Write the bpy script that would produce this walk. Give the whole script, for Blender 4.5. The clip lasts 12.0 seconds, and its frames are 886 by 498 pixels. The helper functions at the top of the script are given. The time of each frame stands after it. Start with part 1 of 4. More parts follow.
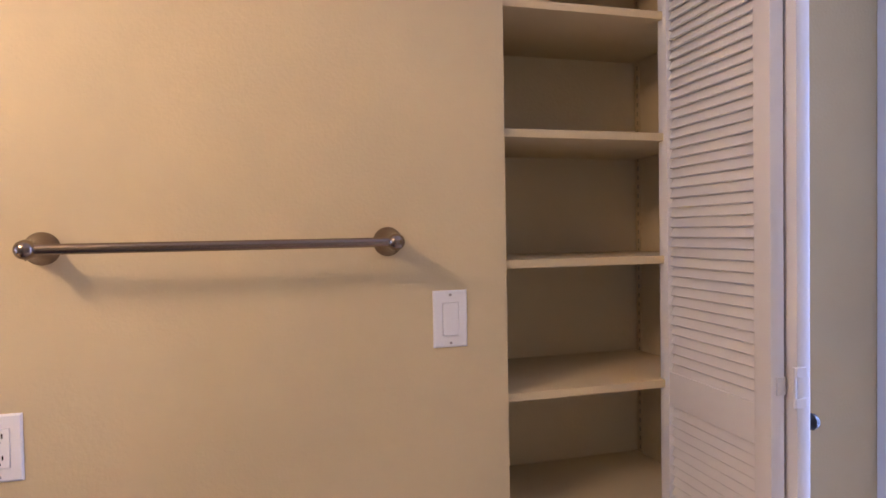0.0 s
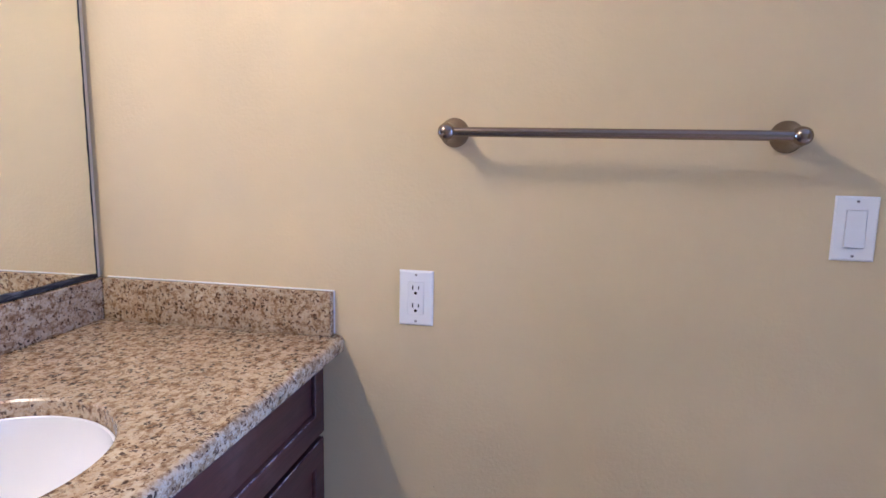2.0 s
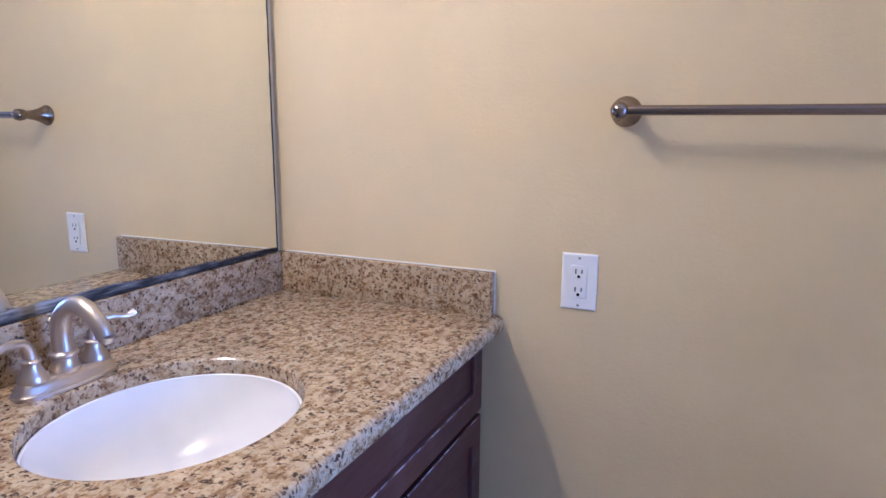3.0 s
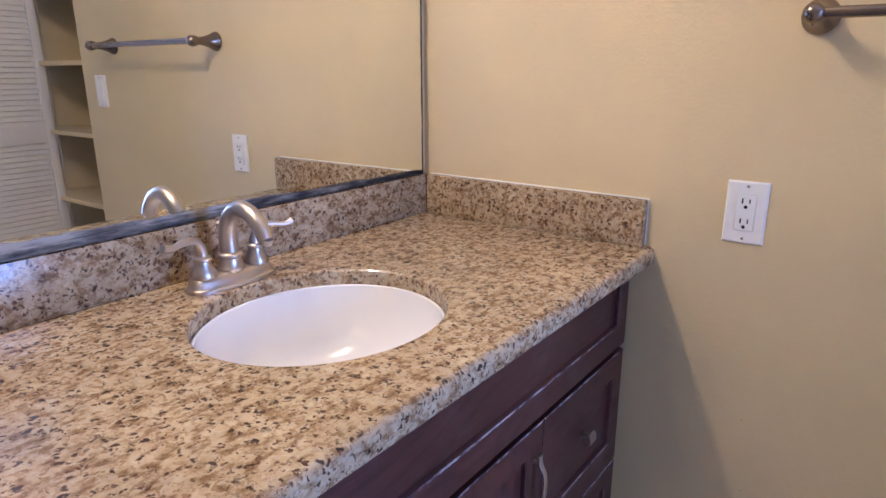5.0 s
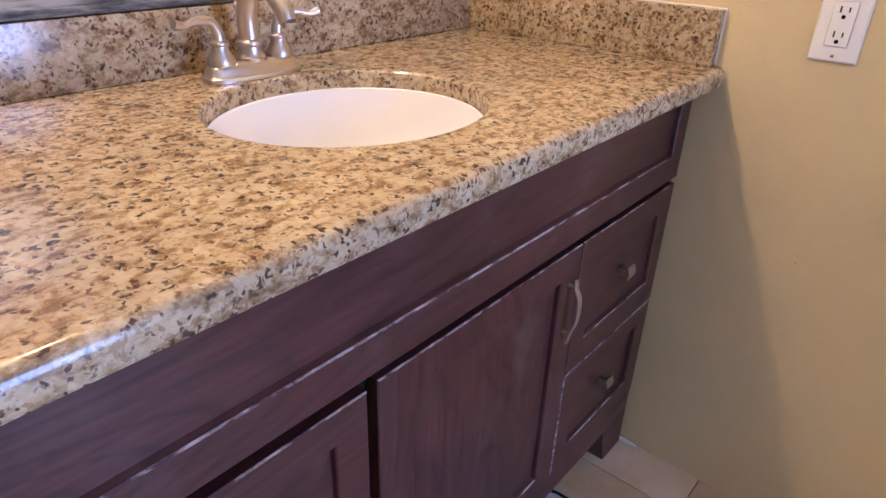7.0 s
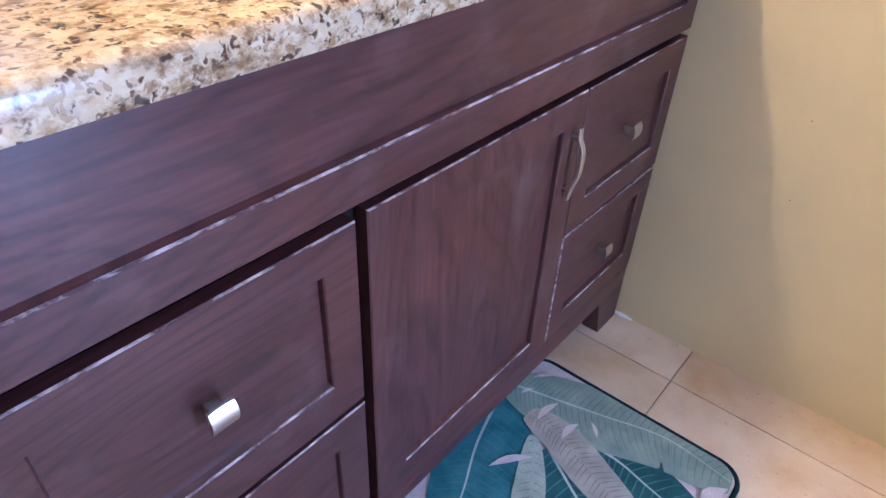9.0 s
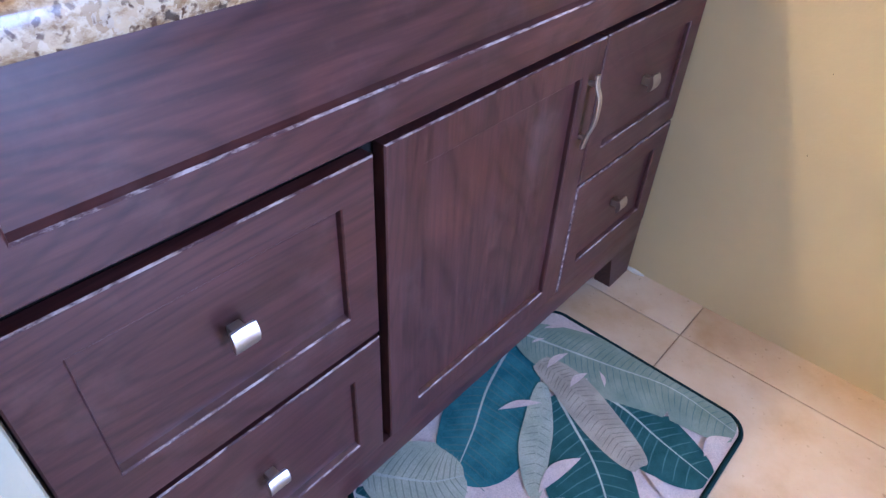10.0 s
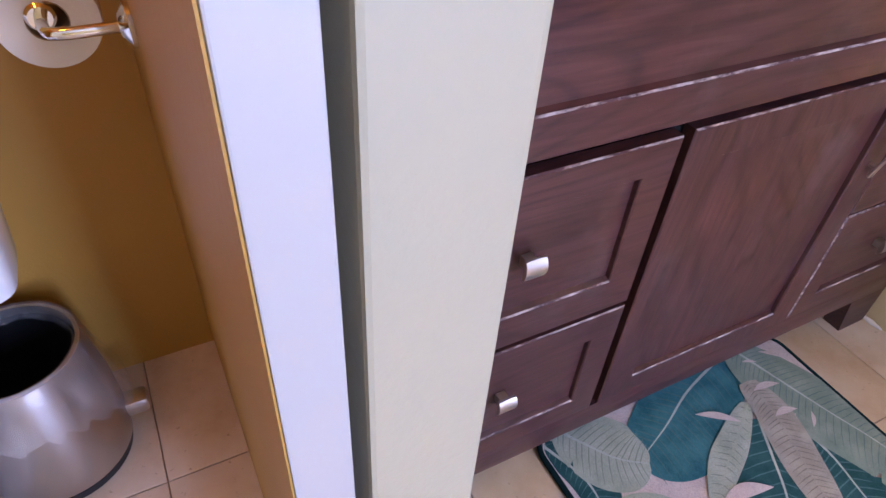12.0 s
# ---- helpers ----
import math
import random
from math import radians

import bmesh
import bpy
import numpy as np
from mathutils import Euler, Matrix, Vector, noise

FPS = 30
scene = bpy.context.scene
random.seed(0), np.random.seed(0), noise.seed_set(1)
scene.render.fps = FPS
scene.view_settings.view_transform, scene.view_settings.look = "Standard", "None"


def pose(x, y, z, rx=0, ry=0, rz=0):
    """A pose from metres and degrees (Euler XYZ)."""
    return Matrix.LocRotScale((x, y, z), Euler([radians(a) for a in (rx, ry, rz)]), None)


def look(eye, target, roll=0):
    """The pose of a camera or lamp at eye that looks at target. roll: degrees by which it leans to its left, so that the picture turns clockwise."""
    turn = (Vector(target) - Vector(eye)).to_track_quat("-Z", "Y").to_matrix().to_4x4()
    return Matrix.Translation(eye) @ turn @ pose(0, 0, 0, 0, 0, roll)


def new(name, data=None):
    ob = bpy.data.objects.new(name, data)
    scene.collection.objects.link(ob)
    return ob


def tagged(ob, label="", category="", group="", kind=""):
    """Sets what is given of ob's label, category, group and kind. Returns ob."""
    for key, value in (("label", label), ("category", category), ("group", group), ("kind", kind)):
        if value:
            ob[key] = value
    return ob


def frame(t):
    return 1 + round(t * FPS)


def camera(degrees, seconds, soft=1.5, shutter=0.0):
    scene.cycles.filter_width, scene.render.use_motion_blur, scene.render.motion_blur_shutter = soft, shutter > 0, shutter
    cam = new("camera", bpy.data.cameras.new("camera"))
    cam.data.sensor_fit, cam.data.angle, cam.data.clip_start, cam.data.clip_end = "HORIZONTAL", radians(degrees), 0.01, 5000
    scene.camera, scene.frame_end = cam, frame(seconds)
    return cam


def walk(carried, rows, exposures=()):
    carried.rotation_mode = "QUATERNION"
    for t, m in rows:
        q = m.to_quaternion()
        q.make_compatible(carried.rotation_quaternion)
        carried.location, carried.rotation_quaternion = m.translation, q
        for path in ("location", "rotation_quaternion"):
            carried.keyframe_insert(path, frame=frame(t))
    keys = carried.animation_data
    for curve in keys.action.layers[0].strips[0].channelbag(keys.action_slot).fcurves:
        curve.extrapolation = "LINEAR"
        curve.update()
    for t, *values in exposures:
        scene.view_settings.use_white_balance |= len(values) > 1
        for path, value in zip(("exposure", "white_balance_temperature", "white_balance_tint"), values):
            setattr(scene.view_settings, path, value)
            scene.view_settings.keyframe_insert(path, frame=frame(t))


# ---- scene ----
cam = camera(69.6, 12.0)
PATH = [
    (0, (1.178, -1.231, 1.354), (1.725, 0.692, 1.302), -1.0),
    (0.5, (1.164, -1.23, 1.335), (1.606, 0.718, 1.236), -0.4),
    (1, (1.13, -1.236, 1.322), (1.337, 0.747, 1.155), 0.3),
    (1.5, (1.1, -1.243, 1.302), (0.996, 0.741, 1.077), 1.1),
    (2, (1.053, -1.243, 1.309), (0.658, 0.692, 0.995), 1.0),
    (2.5, (1.023, -1.252, 1.305), (0.389, 0.614, 0.964), 0.6),
    (3, (1.003, -1.256, 1.305), (0.204, 0.539, 0.933), 0.4),
    (5, (0.978, -1.245, 1.259), (-0.166, 0.301, 0.71), -0.0),
    (5.5, (0.963, -1.224, 1.23), (-0.204, 0.26, 0.57), 0.4),
    (6, (0.952, -1.213, 1.199), (-0.2, 0.228, 0.425), 1.1),
    (6.5, (0.948, -1.21, 1.17), (-0.195, 0.186, 0.306), 1.6),
    (8.5, (0.942, -1.194, 1.059), (-0.093, 0.102, -0.059), 2.5),
    (9, (0.947, -1.201, 1.039), (-0.063, 0.059, -0.142), 2.6),
    (9.5, (0.961, -1.211, 1.033), (-0.038, 0.012, -0.195), 2.6),
    (10, (0.972, -1.226, 1.026), (-0.029, -0.047, -0.242), 2.8),
    (10.5, (0.982, -1.242, 1.024), (-0.054, -0.117, -0.265), 3.4),
    (11, (0.981, -1.273, 1.025), (-0.108, -0.218, -0.279), 4.2),
    (11.5, (0.975, -1.323, 1.03), (-0.214, -0.382, -0.274), 4.1),
    (12, (0.961, -1.38, 1.04), (-0.341, -0.632, -0.281), 4.2),
]
EXPOSURES = [(0, 0.66, 6150, 24), (1.0, 0.84, 5300, 17), (2.0, 0.78, 4750, 15), (2.5, 0.75, 4550, 15), (5.5, 0.64, 5550, 16), (6.5, 0.70, 6250, 18),
             (8.5, 1.72, 5700, 12), (9.5, 1.70, 5600, 11), (11, 1.75, 6250, 14), (12, 1.64, 7200, 20)]
walk(cam, [(t, look(eye, target, roll)) for t, eye, target, roll in PATH],
     EXPOSURES)


# ---- light ----
world = bpy.data.worlds.new("world")
scene.world = world
world.use_nodes = True
wn = world.node_tree.nodes
sky = wn.new("ShaderNodeTexSky")
sky.sky_type = 'NISHITA'
sky.sun_disc = False
sky.sun_elevation = radians(40)
sky.sun_rotation = radians(90)
world.node_tree.links.new(sky.outputs["Color"], wn["Background"].inputs["Color"])
wn["Background"].inputs["Strength"].default_value = 0.10

DAY_POWER = 62.0
DAY_COLOR = (0.33, 0.49, 1.0)
BULB_STRENGTH = 82.0
BULB_COLOR = (1.0, 0.75, 0.50)
TOILET_STRENGTH = 12.0
TOILET_COLOR = (1.0, 0.36, 0.03)


def area_lamp(name, m, sx, sy, power, color):
    data = bpy.data.lights.new(name, "AREA")
    data.shape, data.size, data.size_y = "RECTANGLE", sx, sy
    data.energy, data.color = power, color
    ob = new(name, data)
    ob.matrix_world = m
    return ob


# ---- materials ----
def material(name):
    m = bpy.data.materials.new(name)
    m.use_nodes = True
    nt = m.node_tree
    return m, nt, nt.nodes["Principled BSDF"]


def node(nt, kind, **values):
    n = nt.nodes.new(kind)
    for k, v in values.items():
        n.inputs[k.replace("_", " ")].default_value = v
    return n


def coords(nt, scale=(1, 1, 1), world_space=False):
    if world_space:
        c = nt.nodes.new("ShaderNodeNewGeometry").outputs["Position"]
    else:
        c = nt.nodes.new("ShaderNodeTexCoord").outputs["Object"]
    mp = nt.nodes.new("ShaderNodeMapping")
    mp.inputs["Scale"].default_value = scale
    nt.links.new(c, mp.inputs["Vector"])
    return mp.outputs["Vector"]


def noise_tex(nt, vec, scale, detail=3.0, rough=0.5):
    n = node(nt, "ShaderNodeTexNoise", Scale=scale, Detail=detail, Roughness=rough)
    nt.links.new(vec, n.inputs["Vector"])
    return n.outputs["Fac"]


def ramp(nt, fac, stops):
    r = nt.nodes.new("ShaderNodeValToRGB")
    els = r.color_ramp.elements
    while len(els) < len(stops):
        els.new(0.5)
    for e, (p, c) in zip(els, stops):
        e.position = p
        e.color = (*c, 1) if len(c) == 3 else c
    nt.links.new(fac, r.inputs["Fac"])
    return r.outputs["Color"]


def mix(nt, fac, a, b, mode="MIX"):
    m = nt.nodes.new("ShaderNodeMix")
    m.data_type, m.blend_type = "RGBA", mode
    for sock, v in ((m.inputs[0], fac), (m.inputs[6], a), (m.inputs[7], b)):
        if isinstance(v, (int, float)):
            sock.default_value = v
        elif isinstance(v, tuple):
            sock.default_value = (*v, 1)
        else:
            nt.links.new(v, sock)
    return m.outputs[2]


def bump(nt, bsdf, height, strength, distance):
    b = node(nt, "ShaderNodeBump", Strength=strength, Distance=distance)
    nt.links.new(height, b.inputs["Height"])
    nt.links.new(b.outputs["Normal"], bsdf.inputs["Normal"])


def grey(nt, col):
    n = nt.nodes.new("ShaderNodeRGBToBW")
    nt.links.new(col, n.inputs["Color"])
    return n.outputs["Val"]


def paint(name, color, rough=0.55, relief=0.0008, grain=110.0, vary=0.06, spec=0.35):
    m, nt, b = material(name)
    v = coords(nt, world_space=True)
    big = noise_tex(nt, v, 2.3, 4)
    lo = tuple(c * (1 - vary) for c in color)
    hi = tuple(min(1, c * (1 + vary)) for c in color)
    nt.links.new(ramp(nt, big, [(0.3, lo), (0.7, hi)]), b.inputs["Base Color"])
    b.inputs["Roughness"].default_value = rough
    b.inputs["Specular IOR Level"].default_value = spec
    bump(nt, b, noise_tex(nt, v, grain, 3, 0.6), 0.5, relief)
    return m


WALL = paint("wall_paint", (0.67, 0.545, 0.325), 0.5, 0.0018, 120)
CEIL = paint("ceiling_paint", (0.75, 0.71, 0.62), 0.7, 0.002, 90)
# Greyer copy of the white enamel: weaker daylight is put into the colour.
JAMB = paint("dimmed_jamb_enamel", (0.41, 0.40, 0.385), 0.4, 0.0004, 60, 0.04, 0.4)
# Beige wall paint turned orange: the amber lamplight is put into the colour.
AMBER_LIT_WALL = paint("amber_lit_paint", (0.44, 0.23, 0.045), 0.5, 0.0014, 130)
WHITE = paint("white_enamel", (0.78, 0.76, 0.74), 0.35, 0.0003, 60, 0.03, 0.5)
SHELF = paint("shelf_paint", (0.66, 0.53, 0.31), 0.5, 0.0005, 60)
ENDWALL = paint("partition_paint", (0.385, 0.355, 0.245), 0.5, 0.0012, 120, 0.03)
PLASTIC = paint("white_plastic", (0.87, 0.86, 0.86), 0.3, 0.0001, 200, 0.02, 0.5)
PORCELAIN = paint("white_porcelain", (0.88, 0.86, 0.84), 0.08, 0.0, 50, 0.02, 0.6)
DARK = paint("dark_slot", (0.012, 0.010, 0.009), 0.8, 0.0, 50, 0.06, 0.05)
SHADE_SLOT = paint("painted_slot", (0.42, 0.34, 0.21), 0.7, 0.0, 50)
BLACK = paint("black_metal", (0.012, 0.012, 0.013), 0.35, 0.0, 50)
PAPER = paint("tissue_paper", (0.82, 0.79, 0.74), 0.9, 0.0006, 300, 0.03, 0.1)
GROUT = paint("grout", (0.36, 0.25, 0.16), 0.9, 0.0008, 300)
CAULK = paint("white_caulk", (0.78, 0.76, 0.72), 0.6, 0.0005, 150)


def metal(name, color, rough, wear=1.0):
    m, nt, b = material(name)
    worn = noise_tex(nt, coords(nt), 45.0, 3)
    nt.links.new(ramp(nt, worn, [(0.3, tuple(c * (1 - 0.06 * wear) for c in color)), (0.7, color)]), b.inputs["Base Color"])
    b.inputs["Metallic"].default_value = 1.0
    nt.links.new(ramp(nt, worn, [(0.3, (rough * (1 - 0.1 * wear),) * 3), (0.7, (rough * (1 + 0.1 * wear),) * 3)]), b.inputs["Roughness"])
    return m


NICKEL = metal("brushed_nickel", (0.58, 0.52, 0.47), 0.35)
NICKEL_BAR = metal("brushed_nickel_bar", (0.27, 0.215, 0.175), 0.22, 0.0)
CHROME = metal("chrome", (0.8, 0.8, 0.8), 0.08)
STEEL = metal("brushed_steel", (0.50, 0.47, 0.46), 0.34, 0.0)


def granite():
    m, nt, b = material("speckled_granite")
    v = coords(nt, world_space=True)
    warp = node(nt, "ShaderNodeTexNoise", Scale=110.0, Detail=4.0)
    nt.links.new(v, warp.inputs["Vector"])
    add = nt.nodes.new("ShaderNodeVectorMath")
    add.operation = "MULTIPLY_ADD"
    add.inputs[1].default_value = (0.020, 0.020, 0.020)
    nt.links.new(warp.outputs["Color"], add.inputs[0])
    nt.links.new(v, add.inputs[2])
    w = add.outputs[0]

    def cells(scale, channel):
        vor = node(nt, "ShaderNodeTexVoronoi", Scale=scale, Randomness=1.0)
        nt.links.new(w, vor.inputs["Vector"])
        sep = nt.nodes.new("ShaderNodeSeparateColor")
        nt.links.new(vor.outputs["Color"], sep.inputs["Color"])
        return sep.outputs[channel], vor.outputs["Distance"]
    pick, _ = cells(185.0, 0)
    grains = ramp(nt, pick, [(0.0, (0.330, 0.235, 0.138)), (0.14, (0.385, 0.288, 0.175)), (0.22, (0.455, 0.355, 0.224)), (0.55, (0.485, 0.390, 0.252)),
                             (0.64, (0.520, 0.438, 0.302)), (0.85, (0.500, 0.420, 0.290)), (1.0, (0.430, 0.365, 0.268))])
    soft = ramp(nt, noise_tex(nt, coords(nt, (1.0, 0.6, 1.0), world_space=True), 66.0, 5, 0.7), [(0.34, (0.42, 0.31, 0.22)), (0.43, (0.66, 0.56, 0.46)), (0.51, (0.98, 0.94, 0.90)), (0.70, (1.12, 1.11, 1.10))])
    col = mix(nt, 1.0, grains, soft, "MULTIPLY")
    pick2, near2 = cells(158.0, 1)
    few = ramp(nt, pick2, [(0.25, (1, 1, 1)), (0.29, (0, 0, 0))])
    core = ramp(nt, near2, [(0.34, (1, 1, 1)), (0.56, (0, 0, 0))])
    clump = ramp(nt, noise_tex(nt, coords(nt, (1.0, 0.55, 1.0), world_space=True), 46.0, 3, 0.6), [(0.34, (0.45,) * 3), (0.54, (1.0,) * 3)])
    mask = mix(nt, 1.0, mix(nt, 1.0, few, core, "MULTIPLY"), clump, "MULTIPLY")
    col = mix(nt, mask, col, (0.088, 0.045, 0.025))
    pick3, near3 = cells(100.0, 2)
    few3 = ramp(nt, pick3, [(0.16, (1, 1, 1)), (0.19, (0, 0, 0))])
    core3 = ramp(nt, near3, [(0.25, (0.9,) * 3), (0.45, (0, 0, 0))])
    col = mix(nt, mix(nt, 1.0, few3, core3, "MULTIPLY"), col, (0.040, 0.023, 0.016))
    cloud = ramp(nt, noise_tex(nt, v, 9.0, 4), [(0.3, (0.84, 0.80, 0.75)), (0.7, (1.08, 1.07, 1.05))])
    col = mix(nt, 1.0, col, cloud, "MULTIPLY")
    nt.links.new(col, b.inputs["Base Color"])
    b.inputs["Roughness"].default_value = 0.15
    b.inputs["Specular IOR Level"].default_value = 0.45
    bump(nt, b, grey(nt, col), 0.05, 0.0004)
    return m


GRANITE = granite()


def wood(name, grain_axis, worn=False):
    m, nt, b = material(name)
    stretch = [150.0, 150.0, 150.0]
    stretch["xyz".index(grain_axis)] = 9.0
    v = coords(nt, tuple(stretch), world_space=True)
    fine = noise_tex(nt, v, 1.0, 4, 0.62)
    v2 = coords(nt, tuple(s * 0.16 for s in stretch), world_space=True)
    broad = noise_tex(nt, v2, 1.0, 5, 0.55)
    c1 = ramp(nt, fine, [(0.28, (0.036, 0.0115, 0.0110)), (0.50, (0.052, 0.0172, 0.0160)), (0.76, (0.073, 0.0262, 0.0238))])
    c2 = ramp(nt, broad, [(0.3, (0.87, 0.84, 0.88)), (0.7, (1.13, 1.09, 1.07))])
    col = mix(nt, 1.0, c1, c2, "MULTIPLY")
    # cathedral figure: contour lines of a slow, stretched noise
    lazy = [4.2, 4.2, 4.2]
    lazy["xyz".index(grain_axis)] = 1.15
    slow = noise_tex(nt, coords(nt, tuple(lazy), world_space=True), 1.0, 1.2, 0.35)
    wave = nt.nodes.new("ShaderNodeMath")
    wave.operation = "MULTIPLY"
    nt.links.new(slow, wave.inputs[0])
    wave.inputs[1].default_value = 210.0
    sine = nt.nodes.new("ShaderNodeMath")
    sine.operation = "SINE"
    nt.links.new(wave.outputs[0], sine.inputs[0])
    figure = ramp(nt, sine.outputs[0], [(0.0, (1.15,) * 3), (0.6, (1.0,) * 3), (1.0, (0.60,) * 3)])
    col = mix(nt, 0.55, col, figure, "MULTIPLY")
    v3 = coords(nt, world_space=True)
    patch = noise_tex(nt, v3, 7.0, 6, 0.66)
    rust = ramp(nt, noise_tex(nt, v3, 4.3, 3, 0.55), [(0.48, (0, 0, 0)), (0.72, (0.45, 0.45, 0.45))])
    col = mix(nt, rust, col, mix(nt, 1.0, col, (1.55, 1.20, 0.90), "MULTIPLY"))
    smear = ramp(nt, patch, [(0.55, (0, 0, 0)), (0.78, (0.24, 0.24, 0.24))])
    col = mix(nt, smear, col, (0.21, 0.135, 0.12))
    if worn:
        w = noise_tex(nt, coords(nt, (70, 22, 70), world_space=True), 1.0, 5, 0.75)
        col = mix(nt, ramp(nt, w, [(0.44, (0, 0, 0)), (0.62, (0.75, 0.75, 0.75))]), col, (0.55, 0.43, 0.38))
    nt.links.new(col, b.inputs["Base Color"])
    if worn:
        b.inputs["Roughness"].default_value = 0.7
    else:
        nt.links.new(ramp(nt, broad, [(0.3, (0.28,) * 3), (0.75, (0.45,) * 3)]), b.inputs["Roughness"])
    b.inputs["Specular IOR Level"].default_value = 0.5
    bump(nt, b, fine, 0.3, 0.0006)
    return m


WOOD_H = wood("dark_wood_across", "y")
WOOD_V = wood("dark_wood_upright", "z")
WOOD_WORN = wood("dark_wood_worn_edge", "y", True)


def travertine():
    m, nt, b = material("travertine_tile")
    v = coords(nt, world_space=True)
    rnd = nt.nodes.new("ShaderNodeObjectInfo").outputs["Random"]
    a = noise_tex(nt, v, 6.0, 6, 0.6)
    c = ramp(nt, a, [(0.28, (0.53, 0.36, 0.21)), (0.5, (0.66, 0.51, 0.36)), (0.72, (0.74, 0.62, 0.48))])
    tint = ramp(nt, rnd, [(0.0, (0.86, 0.80, 0.72)), (1.0, (1.08, 1.07, 1.08))])
    c = mix(nt, 1.0, c, tint, "MULTIPLY")
    pits = ramp(nt, noise_tex(nt, v, 75.0, 3), [(0.66, (0, 0, 0)), (0.74, (0.6, 0.6, 0.6))])
    c = mix(nt, pits, c, (0.35, 0.22, 0.12))
    nt.links.new(c, b.inputs["Base Color"])
    nt.links.new(ramp(nt, a, [(0.3, (0.38,) * 3), (0.7, (0.28,) * 3)]), b.inputs["Roughness"])
    bump(nt, b, a, 0.15, 0.001)
    return m


TILE = travertine()


def fabric(name, c1, c2):
    m, nt, b = material(name)
    v = coords(nt, world_space=True)
    pile = noise_tex(nt, v, 650.0, 2)
    big = noise_tex(nt, v, 22.0, 4, 0.6)
    col = ramp(nt, big, [(0.35, c1), (0.68, c2)])
    col = mix(nt, 0.5, col, ramp(nt, pile, [(0.3, (0.55,) * 3), (0.7, (1.3,) * 3)]), "MULTIPLY")
    nt.links.new(col, b.inputs["Base Color"])
    b.inputs["Roughness"].default_value = 0.95
    b.inputs["Specular IOR Level"].default_value = 0.1
    bump(nt, b, pile, 0.8, 0.0015)
    return m


MAT_BASE = fabric("mat_pale_ground", (0.550, 0.450, 0.425), (0.675, 0.575, 0.537))
MAT_EDGE = fabric("mat_binding", (0.004, 0.018, 0.018), (0.008, 0.028, 0.028))
LEAF_TEAL = fabric("leaf_teal", (0.025, 0.131, 0.150), (0.053, 0.202, 0.220))
LEAF_DEEP = fabric("leaf_deep_green", (0.018, 0.078, 0.078), (0.034, 0.118, 0.114))
LEAF_SAGE = fabric("leaf_sage", (0.200, 0.270, 0.215), (0.290, 0.350, 0.280))
LEAF_GREY = fabric("leaf_grey_green", (0.325, 0.374, 0.300), (0.439, 0.471, 0.390))
LEAF_BROWN = fabric("leaf_dry_taupe", (0.342, 0.308, 0.252), (0.471, 0.423, 0.350))
LEAF_RIB = fabric("leaf_rib", (0.374, 0.421, 0.374), (0.499, 0.546, 0.484))
LEAF_VEIN = fabric("leaf_vein", (0.122, 0.203, 0.179), (0.179, 0.260, 0.227))
LEAF_VEIN_SAGE = fabric("leaf_vein_sage", (0.195, 0.234, 0.195), (0.260, 0.299, 0.247))
LEAF_VEIN_TAUPE = fabric("leaf_vein_taupe", (0.221, 0.195, 0.156), (0.299, 0.260, 0.215))
LEAF_VEIN_PALE = fabric("leaf_vein_pale", (0.058, 0.150, 0.155), (0.092, 0.200, 0.200))


